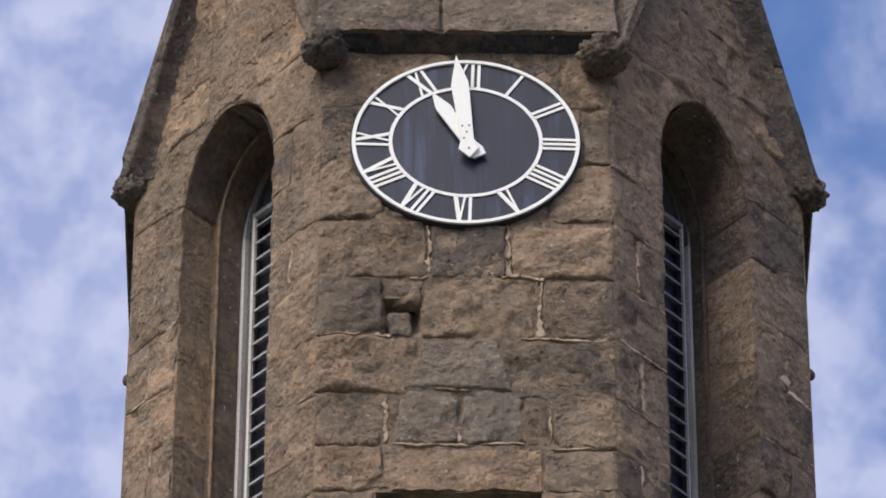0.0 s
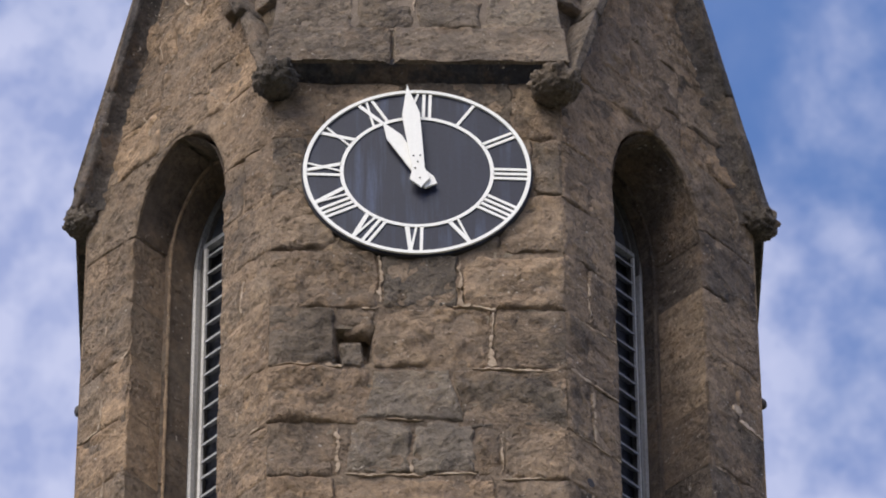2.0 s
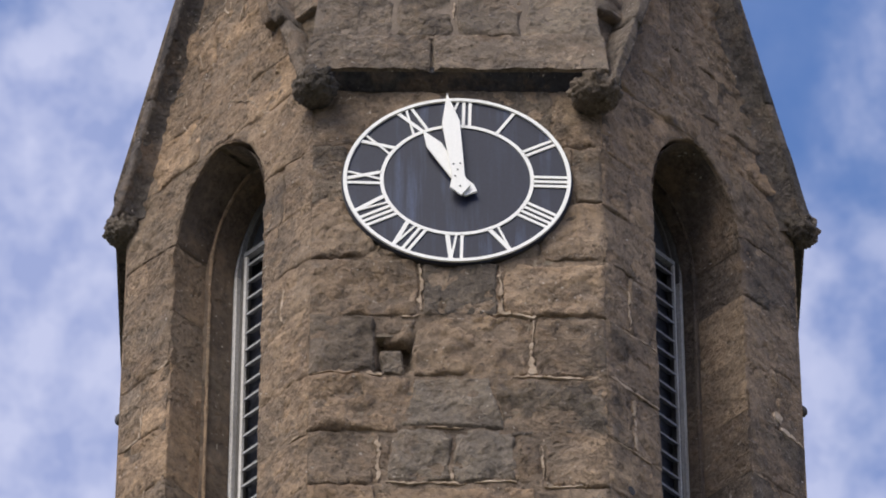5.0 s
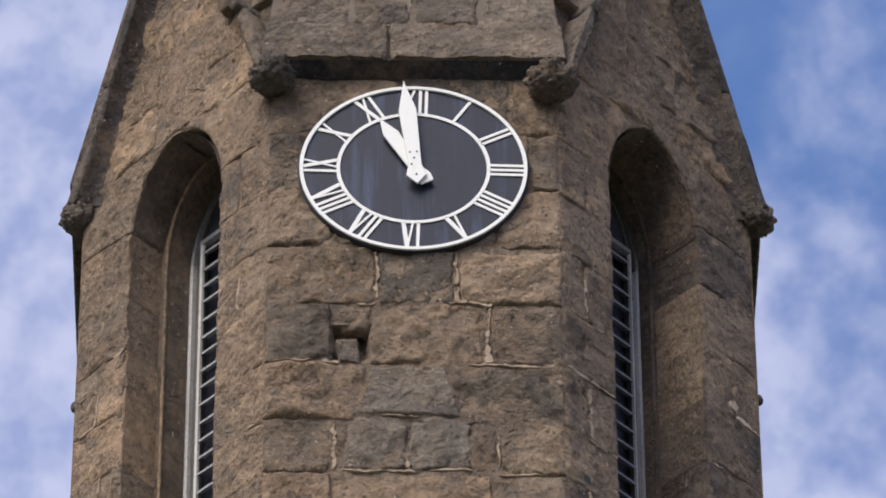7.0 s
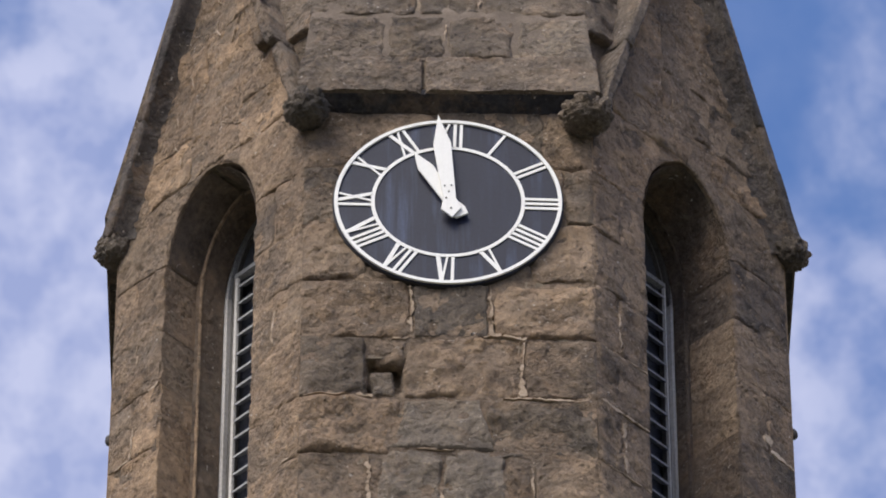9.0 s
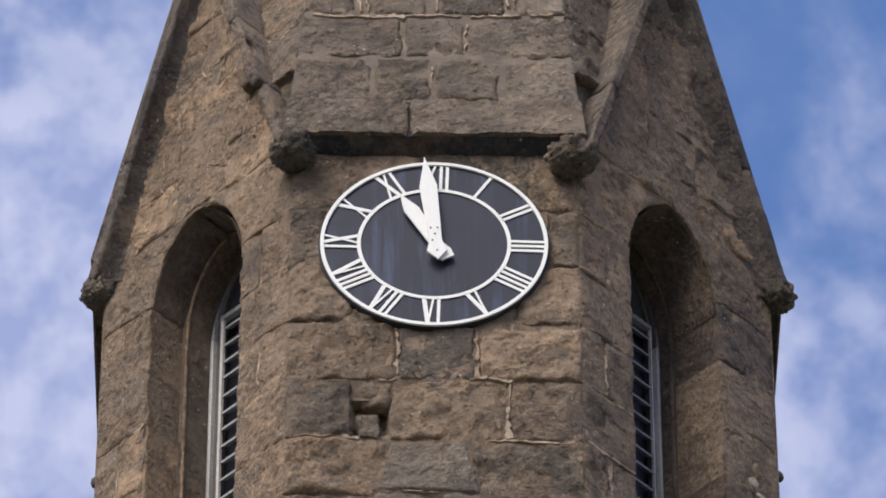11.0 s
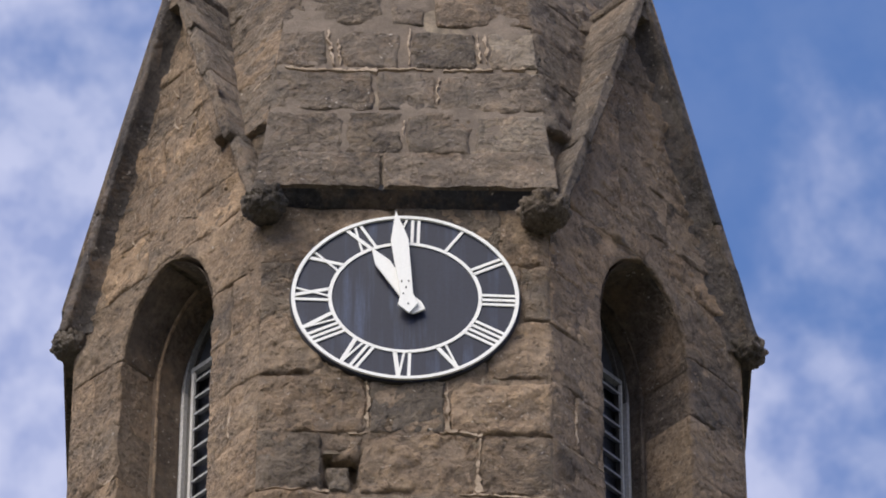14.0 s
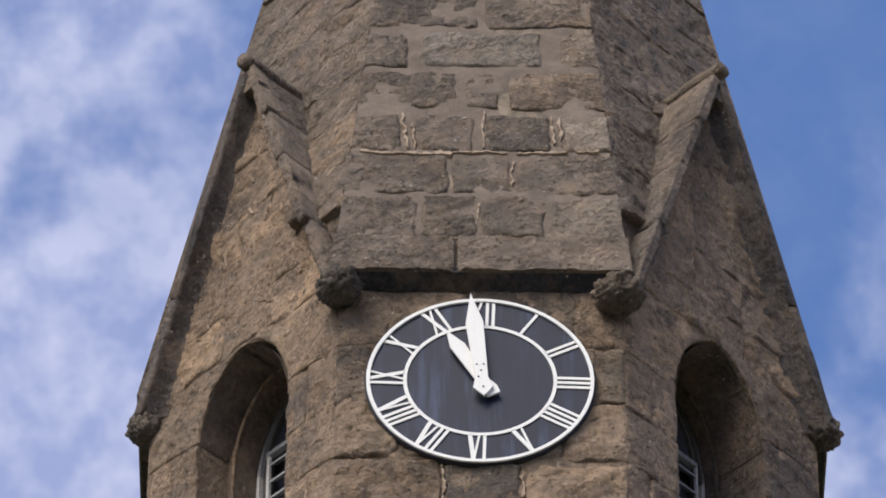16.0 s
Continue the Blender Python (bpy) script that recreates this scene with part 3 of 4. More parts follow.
# ---- louvre windows ----
def louvre_window(face, uc, fw):
    win = tagged(new("louvre_window"), "tall grey painted louvre panel in flaking frame, set deep in the arch")
    win.parent = tower
    hf = HALF - 0.045
    crown = Z_CROWN - 0.048
    bmf = []
    for s in (-1, 1):
        # stile in two strips, the inner one set back
        bmf.append(prism(face, [(uc + s * (hf + 0.02), Z_LOW), (uc + s * (hf - 0.018 * fw), Z_LOW), (uc + s * (hf - 0.018 * fw), 25.95), (uc + s * (hf + 0.02), 25.80)], -0.47, -0.412))
    for b in bmf:
        part("frame_bead", b, FRAME_PAINT, win, "pale flaking outer bead")
    for s in (-1, 1):
        part("stile", prism(face, [(uc + s * (hf - 0.024 * fw), Z_LOW), (uc + s * (hf - 0.062 * fw), Z_LOW), (uc + s * (hf - 0.062 * fw), 25.93), (uc + s * (hf - 0.024 * fw), 25.93)], -0.48, -0.435), STILE_PAINT, win)
        part("inner_bead", prism(face, [(uc + s * (hf - 0.064 * fw), Z_LOW), (uc + s * (hf - 0.084 * fw), Z_LOW), (uc + s * (hf - 0.084 * fw), 25.90), (uc + s * (hf - 0.064 * fw), 25.90)], -0.436, -0.418), FRAME_PAINT, win, "pale inner bead")
    # curved frame round the head
    zs = [25.80 + (crown + 0.05 - 25.80) * (1 - (1 - i / 12) ** 2) for i in range(13)]
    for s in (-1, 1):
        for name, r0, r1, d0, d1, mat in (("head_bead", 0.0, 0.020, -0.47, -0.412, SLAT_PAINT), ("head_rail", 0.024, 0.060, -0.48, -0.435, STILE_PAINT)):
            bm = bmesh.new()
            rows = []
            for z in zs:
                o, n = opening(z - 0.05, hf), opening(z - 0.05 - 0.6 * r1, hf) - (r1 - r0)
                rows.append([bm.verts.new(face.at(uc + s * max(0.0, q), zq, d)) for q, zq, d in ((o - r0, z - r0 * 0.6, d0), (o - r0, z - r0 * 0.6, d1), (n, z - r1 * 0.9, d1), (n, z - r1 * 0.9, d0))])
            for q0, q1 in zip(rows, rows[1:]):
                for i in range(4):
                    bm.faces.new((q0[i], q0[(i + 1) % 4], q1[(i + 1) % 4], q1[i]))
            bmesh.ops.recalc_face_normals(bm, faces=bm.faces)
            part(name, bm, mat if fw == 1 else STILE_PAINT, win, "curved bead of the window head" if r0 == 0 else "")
    # board over the slats, coloured dark for the deep shade of the head
    zs = [25.90 + (crown - 25.90) * (i / 8) for i in range(9)]
    out = [(uc - opening(z, hf), z) for z in zs] + [(uc + opening(z, hf), z) for z in reversed(zs[:-1])]
    part("head_board", prism(face, out, -0.50, -0.46), DARK_BOARD, win, "board in the louvre head, coloured dark for its deep shade")
    part("top_rail", prism(face, [(uc - hf + 0.05 * fw, 25.915), (uc + hf - 0.05 * fw, 25.915), (uc + hf - 0.05 * fw, 25.945), (uc - hf + 0.05 * fw, 25.945)], -0.475, -0.425), SLAT_PAINT, win, "grey top rail over the slats")
    bmesh_slat = bmesh.new()
    wide = 2 * (hf - 0.084 * fw)
    prof = [(-0.425, 0.0), (-0.425, 0.016), (-0.480, 0.060), (-0.480, 0.044)]
    lo = [bmesh_slat.verts.new((-wide / 2, d, z)) for d, z in prof]
    hi = [bmesh_slat.verts.new((wide / 2, d, z)) for d, z in prof]
    bmesh_slat.faces.new(lo)
    bmesh_slat.faces.new(hi)
    for i in range(4):
        bmesh_slat.faces.new((lo[i], lo[(i + 1) % 4], hi[(i + 1) % 4], hi[i]))
    bmesh.ops.recalc_face_normals(bmesh_slat, faces=bmesh_slat.faces)
    first = part("slat", bmesh_slat, SLAT_PAINT, win)
    turn = Matrix((face.u, face.n, face.v)).transposed().to_4x4()
    n = 29
    rnd = random.Random(5)
    for i in range(n):
        ob = first if i == 0 else new("slat", first.data)
        ob.parent = win
        tilt = pose(0, 0, 0, rnd.uniform(-1, 1), rnd.uniform(-0.5, 0.5), 0)
        ob.matrix_basis = Matrix.Translation(face.at(uc, 25.83 - 0.124 * i)) @ turn @ tilt
    part("backing_board", prism(face, [(uc - 0.34, Z_LOW), (uc + 0.34, Z_LOW), (uc + 0.34, 26.25), (uc - 0.34, 26.25)], -0.58, -0.54), BACK_BOARD, win, "added board behind the slats, blue-grey to lift the dark gaps")


# added board, its blue-grey raised to stand for dim light between the slats
BACK_BOARD = paint_material("gap_lifting_board", (0.14, 0.15, 0.20), 0.8, (0.09, 0.095, 0.125), 0.2)
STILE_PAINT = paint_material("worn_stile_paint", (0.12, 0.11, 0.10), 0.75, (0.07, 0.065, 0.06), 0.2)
window_head(25.76, 26.37, 0.355)
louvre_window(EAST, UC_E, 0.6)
window_head(25.70, 26.30, 0.345)
louvre_window(WEST, UC_W, 1.0)

# ---- spire ----
SPIRE_A, SLOPE = 1.985, 0.176


def spire_scale(z):
    return (SPIRE_A - SLOPE * (z - Z_EAVE)) / A


SPIRE_TOP = Z_EAVE + SPIRE_A / SLOPE


def spire_point(i, z, inset=0.0):
    k = spire_scale(z) - inset
    return Vector((RING[i % 8][0] * k, RING[i % 8][1] * k, z))


def spire_face(i):
    """The slope over side i: its frame, with v = 0 at the eave, and its bounds along u as functions of v."""
    p0, p1, top = spire_point(i, Z_EAVE), spire_point(i + 1, Z_EAVE), Vector((0, 0, SPIRE_TOP))
    u = (p1 - p0).normalized()
    foot = p0 + u * (top - p0).dot(u)
    v = (top - foot).normalized()
    f = Face(p0, u, v)
    length, at, w = (top - foot).length, (foot - p0).length, (p1 - p0).length
    return f, (lambda q: at * q / length), (lambda q: w - (w - at) * q / length), length


bm = bmesh.new()
tip = bm.verts.new((0, 0, SPIRE_TOP - 0.05))
for i in range(8):
    z = 26.9 if i in (1, 7) else Z_EAVE + (0.06 if i == 0 else 0.18)
    a, b = bm.verts.new(spire_point(i, z, 0.009)), bm.verts.new(spire_point(i + 1, z, 0.009))
    bm.faces.new((a, b, tip))
spire = part("spire", bm, MORTAR, tower)
for i in (1, 7):                              # added filler behind the gables, down to the eaves
    bm = bmesh.new()
    quad = [Vector((*(q * k for q in RING[j % 8]), z)) for j, z, k in ((i, 26.36, 0.955), (i + 1, 26.36, 0.955), (i + 1, 26.95, 0.97), (i, 26.95, 0.97))]
    bm.faces.new([bm.verts.new(q) for q in quad])
    part("gutter_stone", bm, STONE_DARK, spire)
for i in (0, 1, 2, 7):                        # cheeks at the ends of the eaves, dark to paint the gap's shade
    bm = bmesh.new()
    quad = [spire_point(i, Z_EAVE + 0.02, 0.006), spire_point(i, 27.0, 0.006), Vector((RING[i][0] * 0.95, RING[i][1] * 0.95, 27.0)), Vector((RING[i][0] * 0.95, RING[i][1] * 0.95, Z_EAVE))]
    bm.faces.new([bm.verts.new(q) for q in quad])
    part("eave_cheek", bm, STONE_DARK, spire)

SPIRE_V = [0.045, 0.37, 0.80, 1.205, 1.622, 2.045, 2.46, 2.88, 3.28, 3.70]
FACET = [
    # stretches of stone between wide flush joints, course by course above the eave; None: up to the arris
    (0.395, 0.775, ((None, 0.455), (0.490, 0.785), (0.805, 1.150), (1.180, None)), "rddg"),
    (0.820, 1.180, ((None, 0.630), (0.660, 0.965), (0.990, None)), "drr"),
    (1.235, 1.585, ((None, 0.370), (0.450, 0.775), (0.845, 1.180), (1.255, None)), "rrdg"),
    (1.660, 2.015, ((None, 0.665), (0.712, 0.892), (0.970, None)), "drs"),
    (2.080, 2.425, ((None, 0.390), (0.465, 1.150), (1.245, None)), "rgr"),
    (2.500, 2.850, ((None, 0.785), (0.840, None)), "dr"),
    (2.910, 3.250, ((None, 0.52), (0.57, 1.08), (1.13, None)), "rdr"),
    (3.310, 3.690, ((None, 0.70), (0.75, None)), "rr"),
]
f, fl, fr, length = spire_face(0)
lay(f, SPIRE_V[0], SPIRE_V[1], [fl, const(0.672), fr], ("corner", "corner"), "rr", spire, proud=0.03, relief=0.008, bottom="jamb", deep=0.05, name="eave_stone", gap=0.004, bend=0.15)
for v0, v1, stretches, tones in FACET:
    for (u0, u1), tone in zip(stretches, tones):
        lay(f, v0, v1, [fl if u0 is None else const(u0), fr if u1 is None else const(u1)], ("corner" if u0 is None else "joint", "corner" if u1 is None else "joint"), tone, spire,
            proud=0.004, relief=0.011, gap=0.0, chips=0.3, edge=-0.009, worn=0.9)
mortar_skin(f, lambda q: fl(q) + 0.004, lambda q: fr(q) - 0.004, 0.375, 3.68, spire, fill=0.85, mat=SPIRE_MORTAR, lift=-0.0045)
for i in (1, 7):
    f, fl, fr, length = spire_face(i)
    rnd = random.Random(i)
    levels = [0.68] + SPIRE_V[2:]
    for j, (v0, v1) in enumerate(zip(levels, levels[1:])):
        m0 = (fl(v0) + fr(v0)) / 2
        lay(f, v0, v1, [fl, const(m0 + (0.22 if j % 2 else -0.22)), fr], ("corner", "corner"), rnd.choice(("rr", "rs", "dr")) if i == 7 else "rr", spire, relief=0.022, edge=-0.005, chips=0.3)
    mortar_skin(f, lambda q: fl(q) + 0.008, lambda q: fr(q) - 0.008, 0.70, 3.6, spire, fill=0.85, mat=ROOF_STONE)
# the slopes beyond the last course, and those that face away
for i in range(8):
    f, fl, fr, length = spire_face(i)
    v0 = SPIRE_V[-1] if i in (0, 1, 7) else 0.16
    part("spire_slope", prism(f, [(fl(v0), v0), (fr(v0), v0), (fr(length - 0.02), length - 0.02), (fl(length - 0.02), length - 0.02)], -0.03, 0.012), ROOF_STONE, spire)
# soffit of the eave over the clock, its shade painted as near-black stone
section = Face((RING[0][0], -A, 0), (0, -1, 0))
part("soffit", prism(section, [(0, 26.212), (0.093, 26.262), (0.093, 26.30), (-0.05, 26.30), (-0.05, 26.212)], 0.02, -(W_FRONT + 0.02)), SOFFIT_STONE, tower, "underside of the eave, its shade put into the colour")


# ---- gable roofs ----
def gable_roof(face, width, uc):
    """Two steep slabs of coping stones behind each gable, and a ridge roll."""
    roof = tagged(new("gable_roof"), "steep stone gablet roof with worn coping and round ridge roll")
    roof.parent = tower
    rnd = random.Random(round(width * 1000))
    for sgn, edge in ((-1, 0.055 if face is WEST else 0.015), (1, width - 0.015)):
        foot, top = Vector((edge, GABLE_FOOT - 0.02)), Vector((uc, GABLE_TOP + 0.02))
        run = top - foot
        ln = run.length
        run.normalize()
        out = Vector((-run.y, run.x)) if sgn < 0 else Vector((run.y, -run.x))
        outer = (sgn > 0) == (face is EAST)
        cuts = [0.0, 0.31 + rnd.uniform(-0.05, 0.05), 1.0] if outer else [0.0, 0.30, 0.585, 0.80, 1.0]
        for j, (a, b) in enumerate(zip(cuts, cuts[1:])):
            lip = 0.115 + rnd.uniform(-0.006, 0.006) - (0.0 if outer else 0.045 * (j == 0 and face is WEST))
            thick = 0.062 + rnd.uniform(-0.003, 0.003)
            pa, pb = foot + run * (ln * a + 0.003), foot + run * (ln * b - 0.003 + (0.02 if b == 1 else 0))
            quad = [pa, pb, pb + out * thick, pa + out * thick]
            bm = prism(face, [tuple(q) for q in quad], -0.62, lip)
            bmesh.ops.bevel(bm, geom=bm.edges[:], offset=0.007, segments=1, affect="EDGES")
            bmesh.ops.triangulate(bm, faces=[q for q in bm.faces if len(q.verts) > 4])
            roughen(bm, 0.013, 9.0, 7)
            # outer copings get the darker stone in place of their shade
            part("coping_stone", bm, COPING_STONE if outer else ROOF_STONE, roof, smooth=True)
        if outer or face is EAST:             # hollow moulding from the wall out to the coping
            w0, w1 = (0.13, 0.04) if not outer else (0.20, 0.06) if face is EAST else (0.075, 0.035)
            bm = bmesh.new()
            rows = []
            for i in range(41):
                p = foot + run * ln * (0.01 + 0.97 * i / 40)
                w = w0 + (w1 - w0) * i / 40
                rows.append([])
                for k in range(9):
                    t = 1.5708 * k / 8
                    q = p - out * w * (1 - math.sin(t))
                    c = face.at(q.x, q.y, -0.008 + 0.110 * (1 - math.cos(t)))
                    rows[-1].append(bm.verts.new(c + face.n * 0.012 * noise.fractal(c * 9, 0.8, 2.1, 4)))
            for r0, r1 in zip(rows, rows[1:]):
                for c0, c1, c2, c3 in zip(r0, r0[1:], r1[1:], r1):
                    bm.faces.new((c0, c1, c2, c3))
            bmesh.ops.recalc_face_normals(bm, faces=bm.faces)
            part("hollow_moulding", bm, COPING_STONE, roof, "hollow moulding under the coping, darkened for its shade", smooth=True)
        elif face is WEST:                    # tan lip stone under the coping
            pa, pb = foot + run * ln * 0.34, foot + run * ln * 0.93
            bm = prism(face, [tuple(q) for q in (pa - out * 0.002, pb - out * 0.002, pb - out * 0.020, pa + run * 0.03 - out * 0.085)], -0.02, 0.085)
            bmesh.ops.bevel(bm, geom=bm.edges[:], offset=0.008, segments=1, affect="EDGES")
            bmesh.ops.triangulate(bm, faces=[q for q in bm.faces if len(q.verts) > 4])
            roughen(bm, 0.012, 10.0, 6)
            part("coping_lip", bm, STONE, roof, smooth=True)
    bm = bmesh.new()
    k, rad = 14, 0.052
    rings = []
    for d, r in ((-0.60, rad), (-0.3, rad), (-0.05, rad), (0.13, rad), (0.15, rad * 0.9), (0.16, rad * 0.55)):
        rings.append([bm.verts.new(face.at(uc + r * math.cos(6.2832 * i / k), GABLE_TOP + 0.115 + r * math.sin(6.2832 * i / k), d)) for i in range(k)])
    for r0, r1 in zip(rings, rings[1:]):
        for i in range(k):
            bm.faces.new((r0[i], r0[(i + 1) % k], r1[(i + 1) % k], r1[i]))
    bm.faces.new(rings[0])
    bm.faces.new(rings[-1])
    bmesh.ops.recalc_face_normals(bm, faces=bm.faces)
    roughen(bm, 0.008, 9.0, 1)
    part("ridge_roll", bm, ROOF_STONE, roof, "round stone ridge roll", smooth=True)
    # saddle that closes the ridge to the slabs
    part("ridge_saddle", prism(face, [(uc - 0.035, GABLE_TOP - 0.1), (uc + 0.035, GABLE_TOP - 0.1), (uc + 0.02, GABLE_TOP + 0.10), (uc - 0.02, GABLE_TOP + 0.10)], -0.6, 0.10), ROOF_STONE, roof)


gable_roof(EAST, W_EAST, UG_E)
gable_roof(WEST, W_WEST, UG_W)


# ---- carved bosses at the gable feet ----
def boss(at, size, seed, out, mat=None):
    bm = bmesh.new()
    bmesh.ops.create_icosphere(bm, subdivisions=5, radius=1.0)
    off = Vector((seed * 5.3, seed * 2.9, seed * 1.7))
    for v in bm.verts:
        p = v.co.copy()
        cell = noise.voronoi(p * 2.1 + off)[0]
        carved = min(1.0, max(0.15, 0.75 + 1.1 * p.z))          # the leaves stand out above, worn smooth below
        lump = (min(0.55, cell[1] - cell[0]) - 0.22) * 0.62 * carved
        fine = noise.fractal(p * 4.5 + off, 0.8, 2.1, 4) * 0.13
        r = 1.10 + lump + fine
        if p.z < 0:
            r *= 1.0 - 0.22 * p.z * p.z
        v.co = Vector((p.x * size[0], p.y * size[1], p.z * size[2])) * r
    ob = part("carved_boss", bm, mat or BOSS_STONE, tower, "blackened carved foliage boss, eroded, at the gable foot", smooth=True)
    ob.matrix_basis = Matrix.Translation(at) @ pose(0, 0, 0, 0, 0, out)
    return ob


boss((-0.775, -1.985, 26.125), (0.105, 0.11, 0.105), 1, 12)
boss((0.715, -1.985, 26.09), (0.12, 0.11, 0.105), 2, -12, STONE_DARK)
boss((-1.828, -0.885, 26.125), (0.09, 0.09, 0.098), 3, 60)
boss((1.861, -0.825, 26.205), (0.09, 0.09, 0.10), 4, -60, STONE_DARK)


# soffits of the eaves on the two flanks, black to paint in their shade
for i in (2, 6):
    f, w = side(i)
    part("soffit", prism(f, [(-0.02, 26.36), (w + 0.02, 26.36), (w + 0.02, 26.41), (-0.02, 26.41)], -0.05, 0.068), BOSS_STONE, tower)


# ---- the clock ----
def ring_bm(c, r0, r1, y0, y1, k=128):
    bm = bmesh.new()
    prof = ((r0, y0), (r0, y1), (r1, y1), (r1, y0))
    loops = [[bm.verts.new((c[0] + r * math.cos(6.283185 * i / k), y, c[1] + r * math.sin(6.283185 * i / k))) for i in range(k)] for r, y in prof]
    for a, b in zip(loops, loops[1:] + loops[:1]):
        for i in range(k):
            bm.faces.new((a[i], a[(i + 1) % k], b[(i + 1) % k], b[i]))
    bmesh.ops.recalc_face_normals(bm, faces=bm.faces)
    return bm


def clock():
    cx, cz = -0.022, 25.520
    face = Face((cx, -A + 0.012, cz), (1, 0, 0))
    cl = tagged(new("tower_clock"), "round black tower clock dial with white Roman numerals and hands", "clock")
    bm = bmesh.new()
    k = 128
    prof = ((0.606, 0.0), (0.606, 0.036), (0.602, 0.040), (0.60, 0.040), (0.59, 0.040), (0.0, 0.040))
    loops = [[bm.verts.new(face.at(r * math.cos(6.283185 * i / k), r * math.sin(6.283185 * i / k), d)) for i in range(k)] for r, d in prof[:-1]]
    for a, b in zip(loops, loops[1:]):
        for i in range(k):
            bm.faces.new((a[i], a[(i + 1) % k], b[(i + 1) % k], b[i]))
    bm.faces.new(loops[-1])
    bmesh.ops.recalc_face_normals(bm, faces=bm.faces)
    part("dial", bm, DIAL_PAINT, cl, "black dial with faint rain streaks")
    y = lambda d: -A + 0.012 - d
    part("outer_ring", ring_bm((cx, cz), 0.580, 0.600, y(0.041), y(0.053)), WHITE_PAINT, cl)
    part("rim", ring_bm((cx, cz), 0.6025, 0.609, y(-0.02), y(0.030)), RIM_PAINT, cl)
    part("inner_ring", ring_bm((cx, cz), 0.386, 0.406, y(0.041), y(0.047)), WHITE_PAINT, cl)

    def bar(p, q, w, d0=0.041, d1=0.047):
        p, q = Vector(p), Vector(q)
        t = (q - p).normalized()
        o = Vector((-t.y, t.x)) * w / 2
        return prism(face, [tuple(p - o), tuple(q - o), tuple(q + o), tuple(p + o)], d0, d1)

    strokes = {"I": 1, "V": 2, "X": 2}
    lean = radians(-1.6)
    thick, thin, pitch = 0.017, 0.012, 0.033
    for hour, text in enumerate(("I", "II", "III", "IIII", "V", "VI", "VII", "VIII", "IX", "X", "XI", "XII"), 1):
        ang = radians(90 - 30 * hour) + lean
        rad, tan = Vector((math.cos(ang), math.sin(ang))), Vector((math.sin(ang), -math.cos(ang)))
        wide = {"I": pitch, "V": 0.074, "X": 0.078}
        flip = 4 <= hour <= 8                 # the lower numerals stand upright
        if flip:
            tan = -tan
        total = sum(wide[c] for c in text)
        at = -total / 2
        bits = []
        r0, r1 = (0.585, 0.400) if flip else (0.400, 0.585)
        layer = 0
        for c in text:
            mid, hw = at + wide[c] / 2, wide[c] / 2 - thick / 2 - 0.004
            at += wide[c]
            if c == "I":
                bits.append(bar(rad * r0 + tan * mid, rad * r1 + tan * mid, thick))
            elif c == "V":
                bits.append(bar(rad * r1 + tan * (mid - hw), rad * r0 + tan * mid, thick + 0.006))
                bits.append(bar(rad * r1 + tan * (mid + hw), rad * r0 + tan * mid, thin, 0.0415, 0.0475))
            else:
                bits.append(bar(rad * r1 + tan * (mid - hw), rad * r0 + tan * (mid + hw), thick + 0.004))
                bits.append(bar(rad * r1 + tan * (mid + hw), rad * r0 + tan * (mid - hw), thin, 0.0415, 0.0475))
        part("numeral", join(*bits), WHITE_PAINT, cl)

    HUB = Vector((0.008, -0.018))

    def hand(name, shape, ang, d, rivets):
        t = radians(ang)
        rad, tan = Vector((-math.sin(t), math.cos(t))), Vector((math.cos(t), math.sin(t)))
        bm = prism(face, [tuple(HUB + rad * r + tan * s) for s, r in shape], d, d + 0.012)
        bmesh.ops.bevel(bm, geom=bm.edges[:], offset=0.002, segments=1, affect="EDGES")
        h = part(name, bm, WHITE_PAINT, cl)
        for s, r in rivets:
            c = HUB + rad * r + tan * s
            out = [(c.x + 0.0045 * math.cos(0.7854 * i), c.y + 0.0045 * math.sin(0.7854 * i)) for i in range(8)]
            part("rivet", prism(face, out, d + 0.010, d + 0.0165), IRON, h)

    # distances across and along each hand
    hand("hour_hand", [(0.0, 0.405), (0.044, 0.275), (0.032, 0.0), (0.052, -0.075), (0.044, -0.128), (-0.030, -0.128), (-0.046, -0.075), (-0.032, 0.0), (-0.040, 0.285)], 27.7, 0.062, [])
    hand("minute_hand", [(0.0, 0.625), (0.048, 0.41), (0.034, 0.0), (0.054, -0.075), (0.0, -0.140), (-0.054, -0.075), (-0.034, 0.0), (-0.048, 0.40)], 5.6, 0.080,
         [(-0.018, 0.09), (0.018, 0.09), (-0.018, 0.0), (0.0, 0.045), (0.0, -0.075)])
    bm = bmesh.new()
    bmesh.ops.create_cone(bm, cap_ends=True, segments=24, radius1=0.022, radius2=0.022, depth=0.04, matrix=Matrix.Translation((cx + HUB.x, -A - 0.04, cz + HUB.y)) @ Matrix.Rotation(radians(90), 4, "X"))
    part("spindle", bm, IRON, cl)


clock()


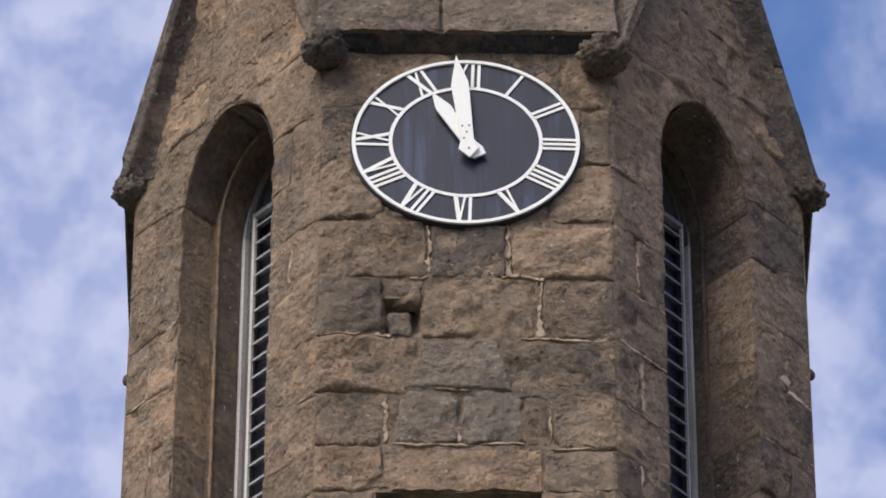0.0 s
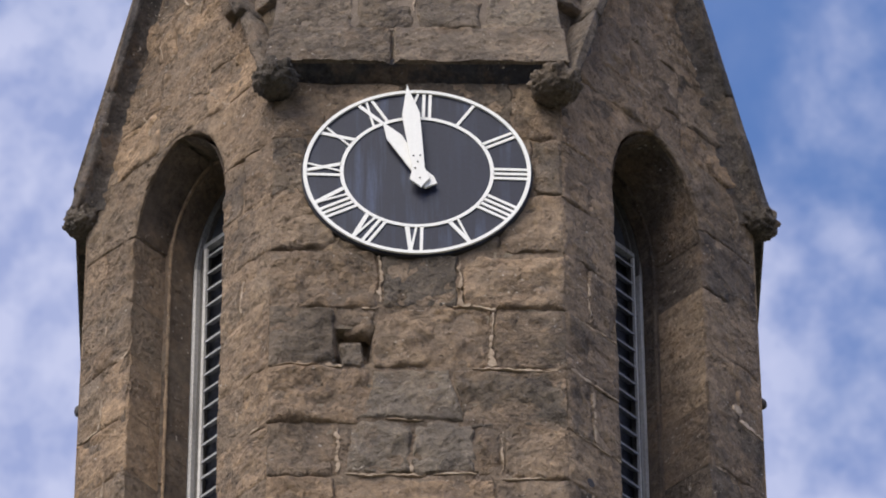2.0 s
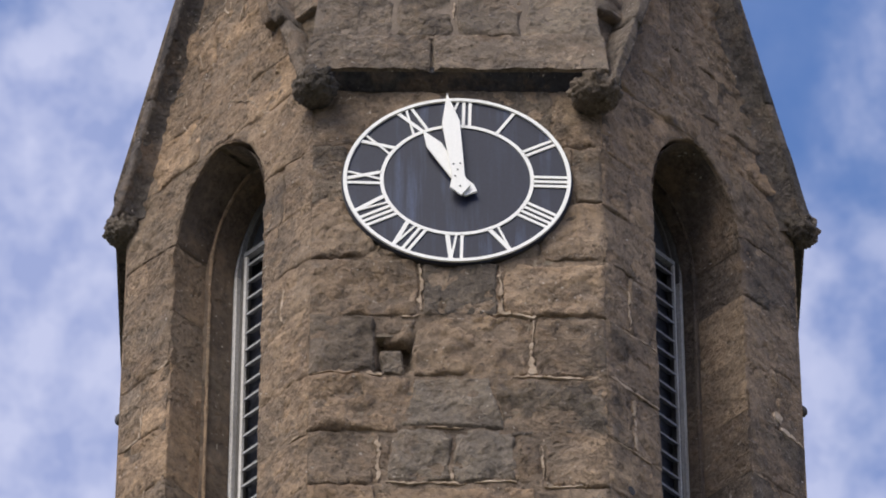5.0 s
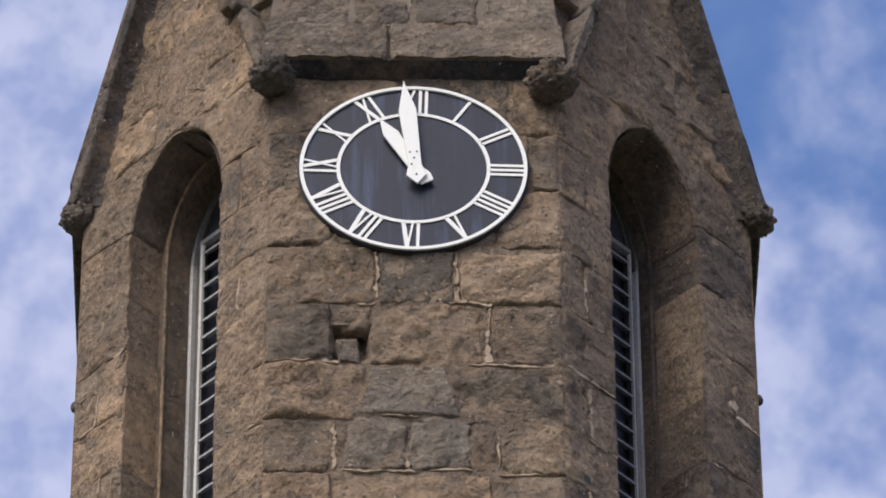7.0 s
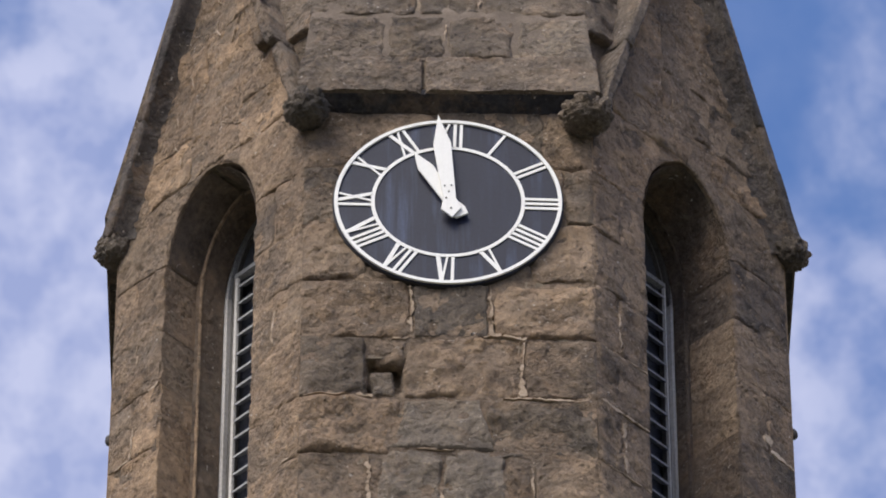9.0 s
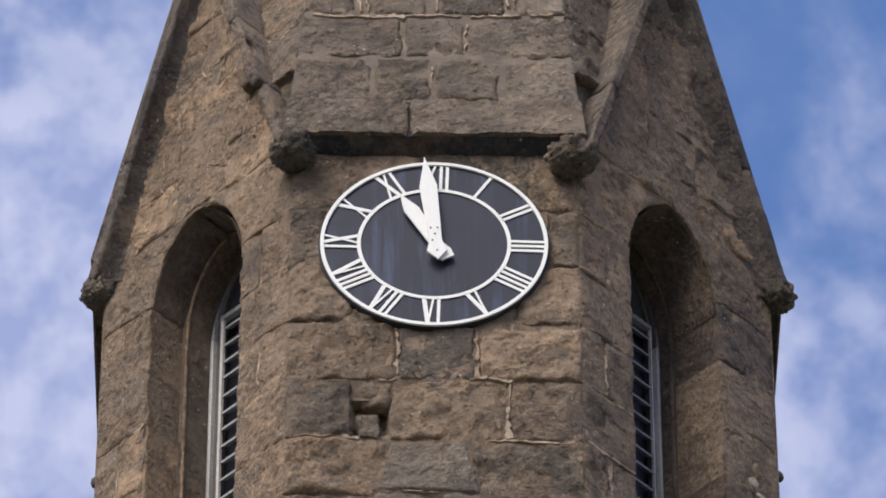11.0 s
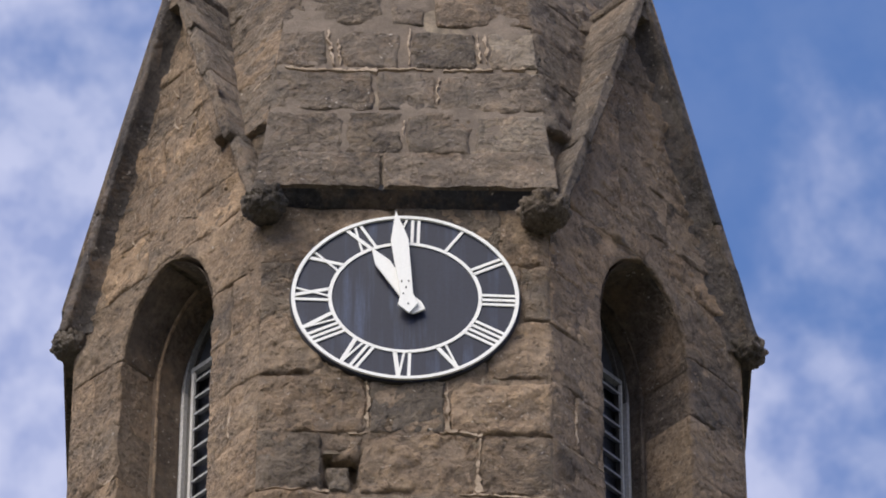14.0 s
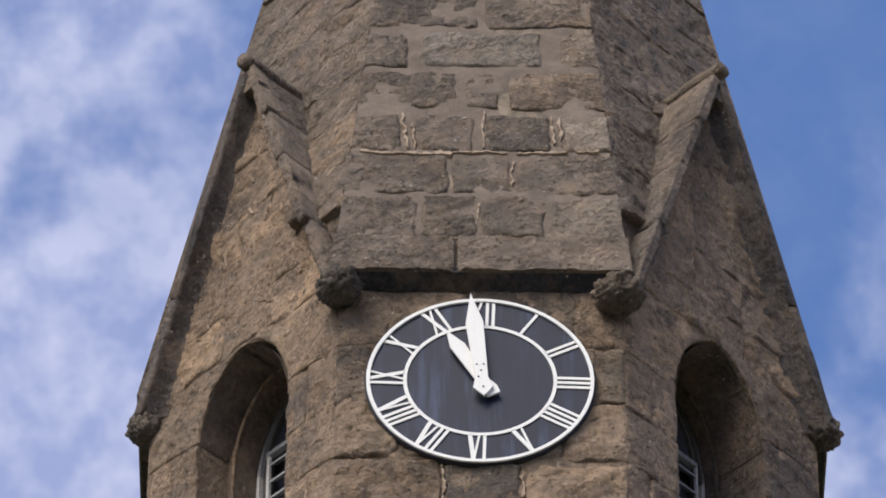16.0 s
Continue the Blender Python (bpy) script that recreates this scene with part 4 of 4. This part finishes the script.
# ---- pale repointing in some joints ----
def pointing(face, p, q, width, parent, seed, d=0.004):
    """A crumbling strip of pale mortar between two places in a face's (u, v)."""
    p, q = Vector(p), Vector(q)
    t = (q - p)
    n = max(4, round(t.length / 0.010))
    o = Vector((-t.y, t.x)).normalized()
    bm = bmesh.new()
    rows = []
    for i in range(n + 1):
        c = p + t * (i / n)
        a = noise.noise(Vector((c.x * 23, c.y * 23, seed)))
        b = noise.noise(Vector((c.x * 31, c.y * 31, seed + 9.0)))
        g = noise.noise(Vector((c.x * 70, c.y * 70, seed + 4.0)))
        wide = width[0] + (width[1] - width[0]) * i / n if isinstance(width, tuple) else width
        w = wide * max(0.10, 0.50 + 0.8 * a + 0.5 * g) * (0.3 if i in (0, n) else 1.0)
        c = c + o * (b + 0.5 * g) * wide * 0.5 + wander(face.at(*c))
        top = d - 0.008 * max(0.0, 0.15 - a - 0.8 * g)
        rows.append([bm.verts.new(face.at(*(c - o * w), -0.016)), bm.verts.new(face.at(*(c - o * w * 0.8), top)),
                     bm.verts.new(face.at(*(c + o * w * 0.8), top)), bm.verts.new(face.at(*(c + o * w), -0.016))])
    for r0, r1 in zip(rows, rows[1:]):
        for a, b, c, e in zip(r0, r0[1:], r1[1:], r1):
            bm.faces.new((a, b, c, e))
    bmesh.ops.recalc_face_normals(bm, faces=bm.faces)
    part("pointing", bm, CREAM, parent, "crumbling pale lime pointing")


for i, (p, q, w) in enumerate((
        ((0.569, 24.58), (0.569, 24.94), (0.016, 0.009)), ((0.993, 24.56), (0.993, 24.94), (0.022, 0.007)), ((0.47, 24.56), (0.56, 24.575), 0.014), ((1.03, 24.575), (1.16, 24.56), 0.014),
        ((1.145, 24.15), (1.156, 24.40), (0.036, 0.012)), ((1.156, 24.40), (1.156, 24.53), 0.009), ((1.05, 24.145), (1.20, 24.14), 0.012), ((1.20, 24.138), (1.48, 24.13), 0.010),
        ((0.28, 24.16), (0.37, 24.155), 0.024), ((0.02, 24.165), (0.26, 24.162), 0.006), ((0.95, 24.565), (1.03, 24.575), 0.018),
        ((0.352, 23.42), (0.357, 23.72), 0.020), ((0.40, 23.405), (0.80, 23.405), 0.009), ((0.84, 23.405), (1.04, 23.41), 0.006), ((0.73, 23.42), (0.731, 23.50), 0.014),
        ((1.195, 23.42), (1.197, 23.70), 0.010), ((1.20, 23.385), (1.42, 23.385), 0.009), ((0.72, 24.545), (0.80, 24.55), 0.010), ((0.60, 23.79), (0.78, 23.79), 0.005))):
    pointing(FRONT, p, q, w, clock_wall, i + 1.0)
f, fl, fr, length = spire_face(0)
for i, (p, q, w) in enumerate((
        ((0.14, 1.200), (0.66, 1.195), (0.014, 0.026)), ((0.66, 1.205), (0.95, 1.208), 0.012), ((1.00, 1.208), (1.28, 1.208), 0.016), ((1.33, 1.212), (1.46, 1.215), 0.014),
        ((0.382, 1.60), (0.405, 1.25), (0.016, 0.009)), ((0.440, 1.25), (0.440, 1.50), 0.010), ((0.830, 1.26), (0.830, 1.62), 0.010), ((1.190, 1.58), (1.205, 1.30), 0.011), ((1.240, 1.28), (1.232, 1.58), 0.013),
        ((0.80, 0.375), (0.92, 0.380), 0.012), ((0.792, 0.55), (0.795, 0.70), 0.008), ((0.975, 0.86), (0.978, 1.15), 0.008))):
    pointing(f, p, q, w, spire, i + 31.0, 0.008)
f, fl, fr, length = spire_face(7)
pointing(f, (fr(0.98) - 0.33, 0.98), (fr(1.17) - 0.04, 1.17), 0.012, spire, 47.0)
for i, (face, p, q, w, par) in enumerate((
        (EAST, (0.01, 24.155), (0.38, 24.165), 0.012, east_wall), (EAST, (0.02, 23.74), (0.38, 23.745), 0.007, east_wall), (EAST, (0.19, 23.765), (0.195, 24.10), 0.014, east_wall),
        (EAST, (0.05, 24.555), (0.38, 24.578), 0.008, east_wall), (EAST, (0.185, 24.60), (0.182, 24.86), 0.008, east_wall), (EAST, (0.19, 23.25), (0.19, 23.38), 0.012, east_wall),
        (EAST, (1.30, 24.73), (1.37, 24.64), (0.040, 0.050), east_wall), (EAST, (1.36, 24.645), (1.52, 24.632), (0.030, 0.010), east_wall), (EAST, (1.12, 24.20), (1.20, 24.205), 0.012, east_wall),
        (WEST, (0.03, 24.515), (0.16, 24.515), 0.012, west_wall), (WEST, (0.17, 24.52), (0.19, 24.74), 0.008, west_wall), (WEST, (0.29, 24.925), (0.38, 24.93), 0.022, west_wall),
        (WEST, (0.222, 24.0), (0.228, 24.10), 0.014, west_wall), (WEST, (1.243, 24.65), (1.253, 24.88), 0.010, west_wall), (WEST, (1.31, 23.745), (1.44, 23.772), 0.012, west_wall),
        (WEST, (1.232, 23.89), (1.234, 23.97), 0.010, west_wall), (WEST, (0.18, 25.15), (0.19, 25.32), 0.008, west_wall), (WEST, (0.96, 26.462), (1.14, 26.25), 0.011, west_wall), (WEST, (0.80, 26.58), (0.96, 26.47), 0.005, west_wall))):
    pointing(face, p, q, w, par, i + 61.0, 0.010 if q[1] > 26.2 else 0.007)
# pale edges of flaking skin on the gables
rnd = random.Random(8)
for face, par, uc, n in ((WEST, west_wall, UG_W, 26), (EAST, east_wall, UG_E, 9)):
    for i in range(n):
        z = rnd.uniform(26.45, 27.9)
        u = uc + rnd.uniform(-0.8, 0.8) * 0.6 * (GABLE_TOP - z) / 2.1
        q = (u + rnd.uniform(-0.035, 0.035), z + rnd.uniform(0.04, 0.13))
        pointing(face, (u, z), q, rnd.uniform(0.004, 0.008), par, i + 90.0, 0.010)


# ---- small ironwork, and a disc for a hole ----
def knob(x, y, z, s):
    bm = bmesh.new()
    bmesh.ops.create_uvsphere(bm, u_segments=14, v_segments=9, radius=0.024)
    for v in bm.verts:
        v.co.z *= 1.5
    roughen(bm, 0.006, 30.0)
    stem = bmesh.new()
    bmesh.ops.create_cone(stem, cap_ends=True, segments=10, radius1=0.012, radius2=0.010, depth=0.10, matrix=Matrix.Translation((-s * 0.05, 0, 0)) @ Matrix.Rotation(radians(90), 4, "Y"))
    ob = part("iron_stud", join(bm, stem), IRON, tower, "rusty iron stud at the corner", smooth=True)
    ob.matrix_basis = pose(x, y, z)


knob(-1.806, -0.82, 24.80, -1)
knob(1.830, -0.77, 24.93, 1)
# a hole in the east side, its dark inside painted as a flat disc
bm = bmesh.new()
bmesh.ops.create_cone(bm, cap_ends=True, segments=16, radius1=0.026, radius2=0.026, depth=0.02, matrix=Matrix.Translation(EAST.at(0.153, 23.455, -0.002)) @ EAST.n.to_track_quat("Z", "Y").to_matrix().to_4x4())
part("hole_disc", bm, IRON, tower, "dark disc standing for a hole in the stone")
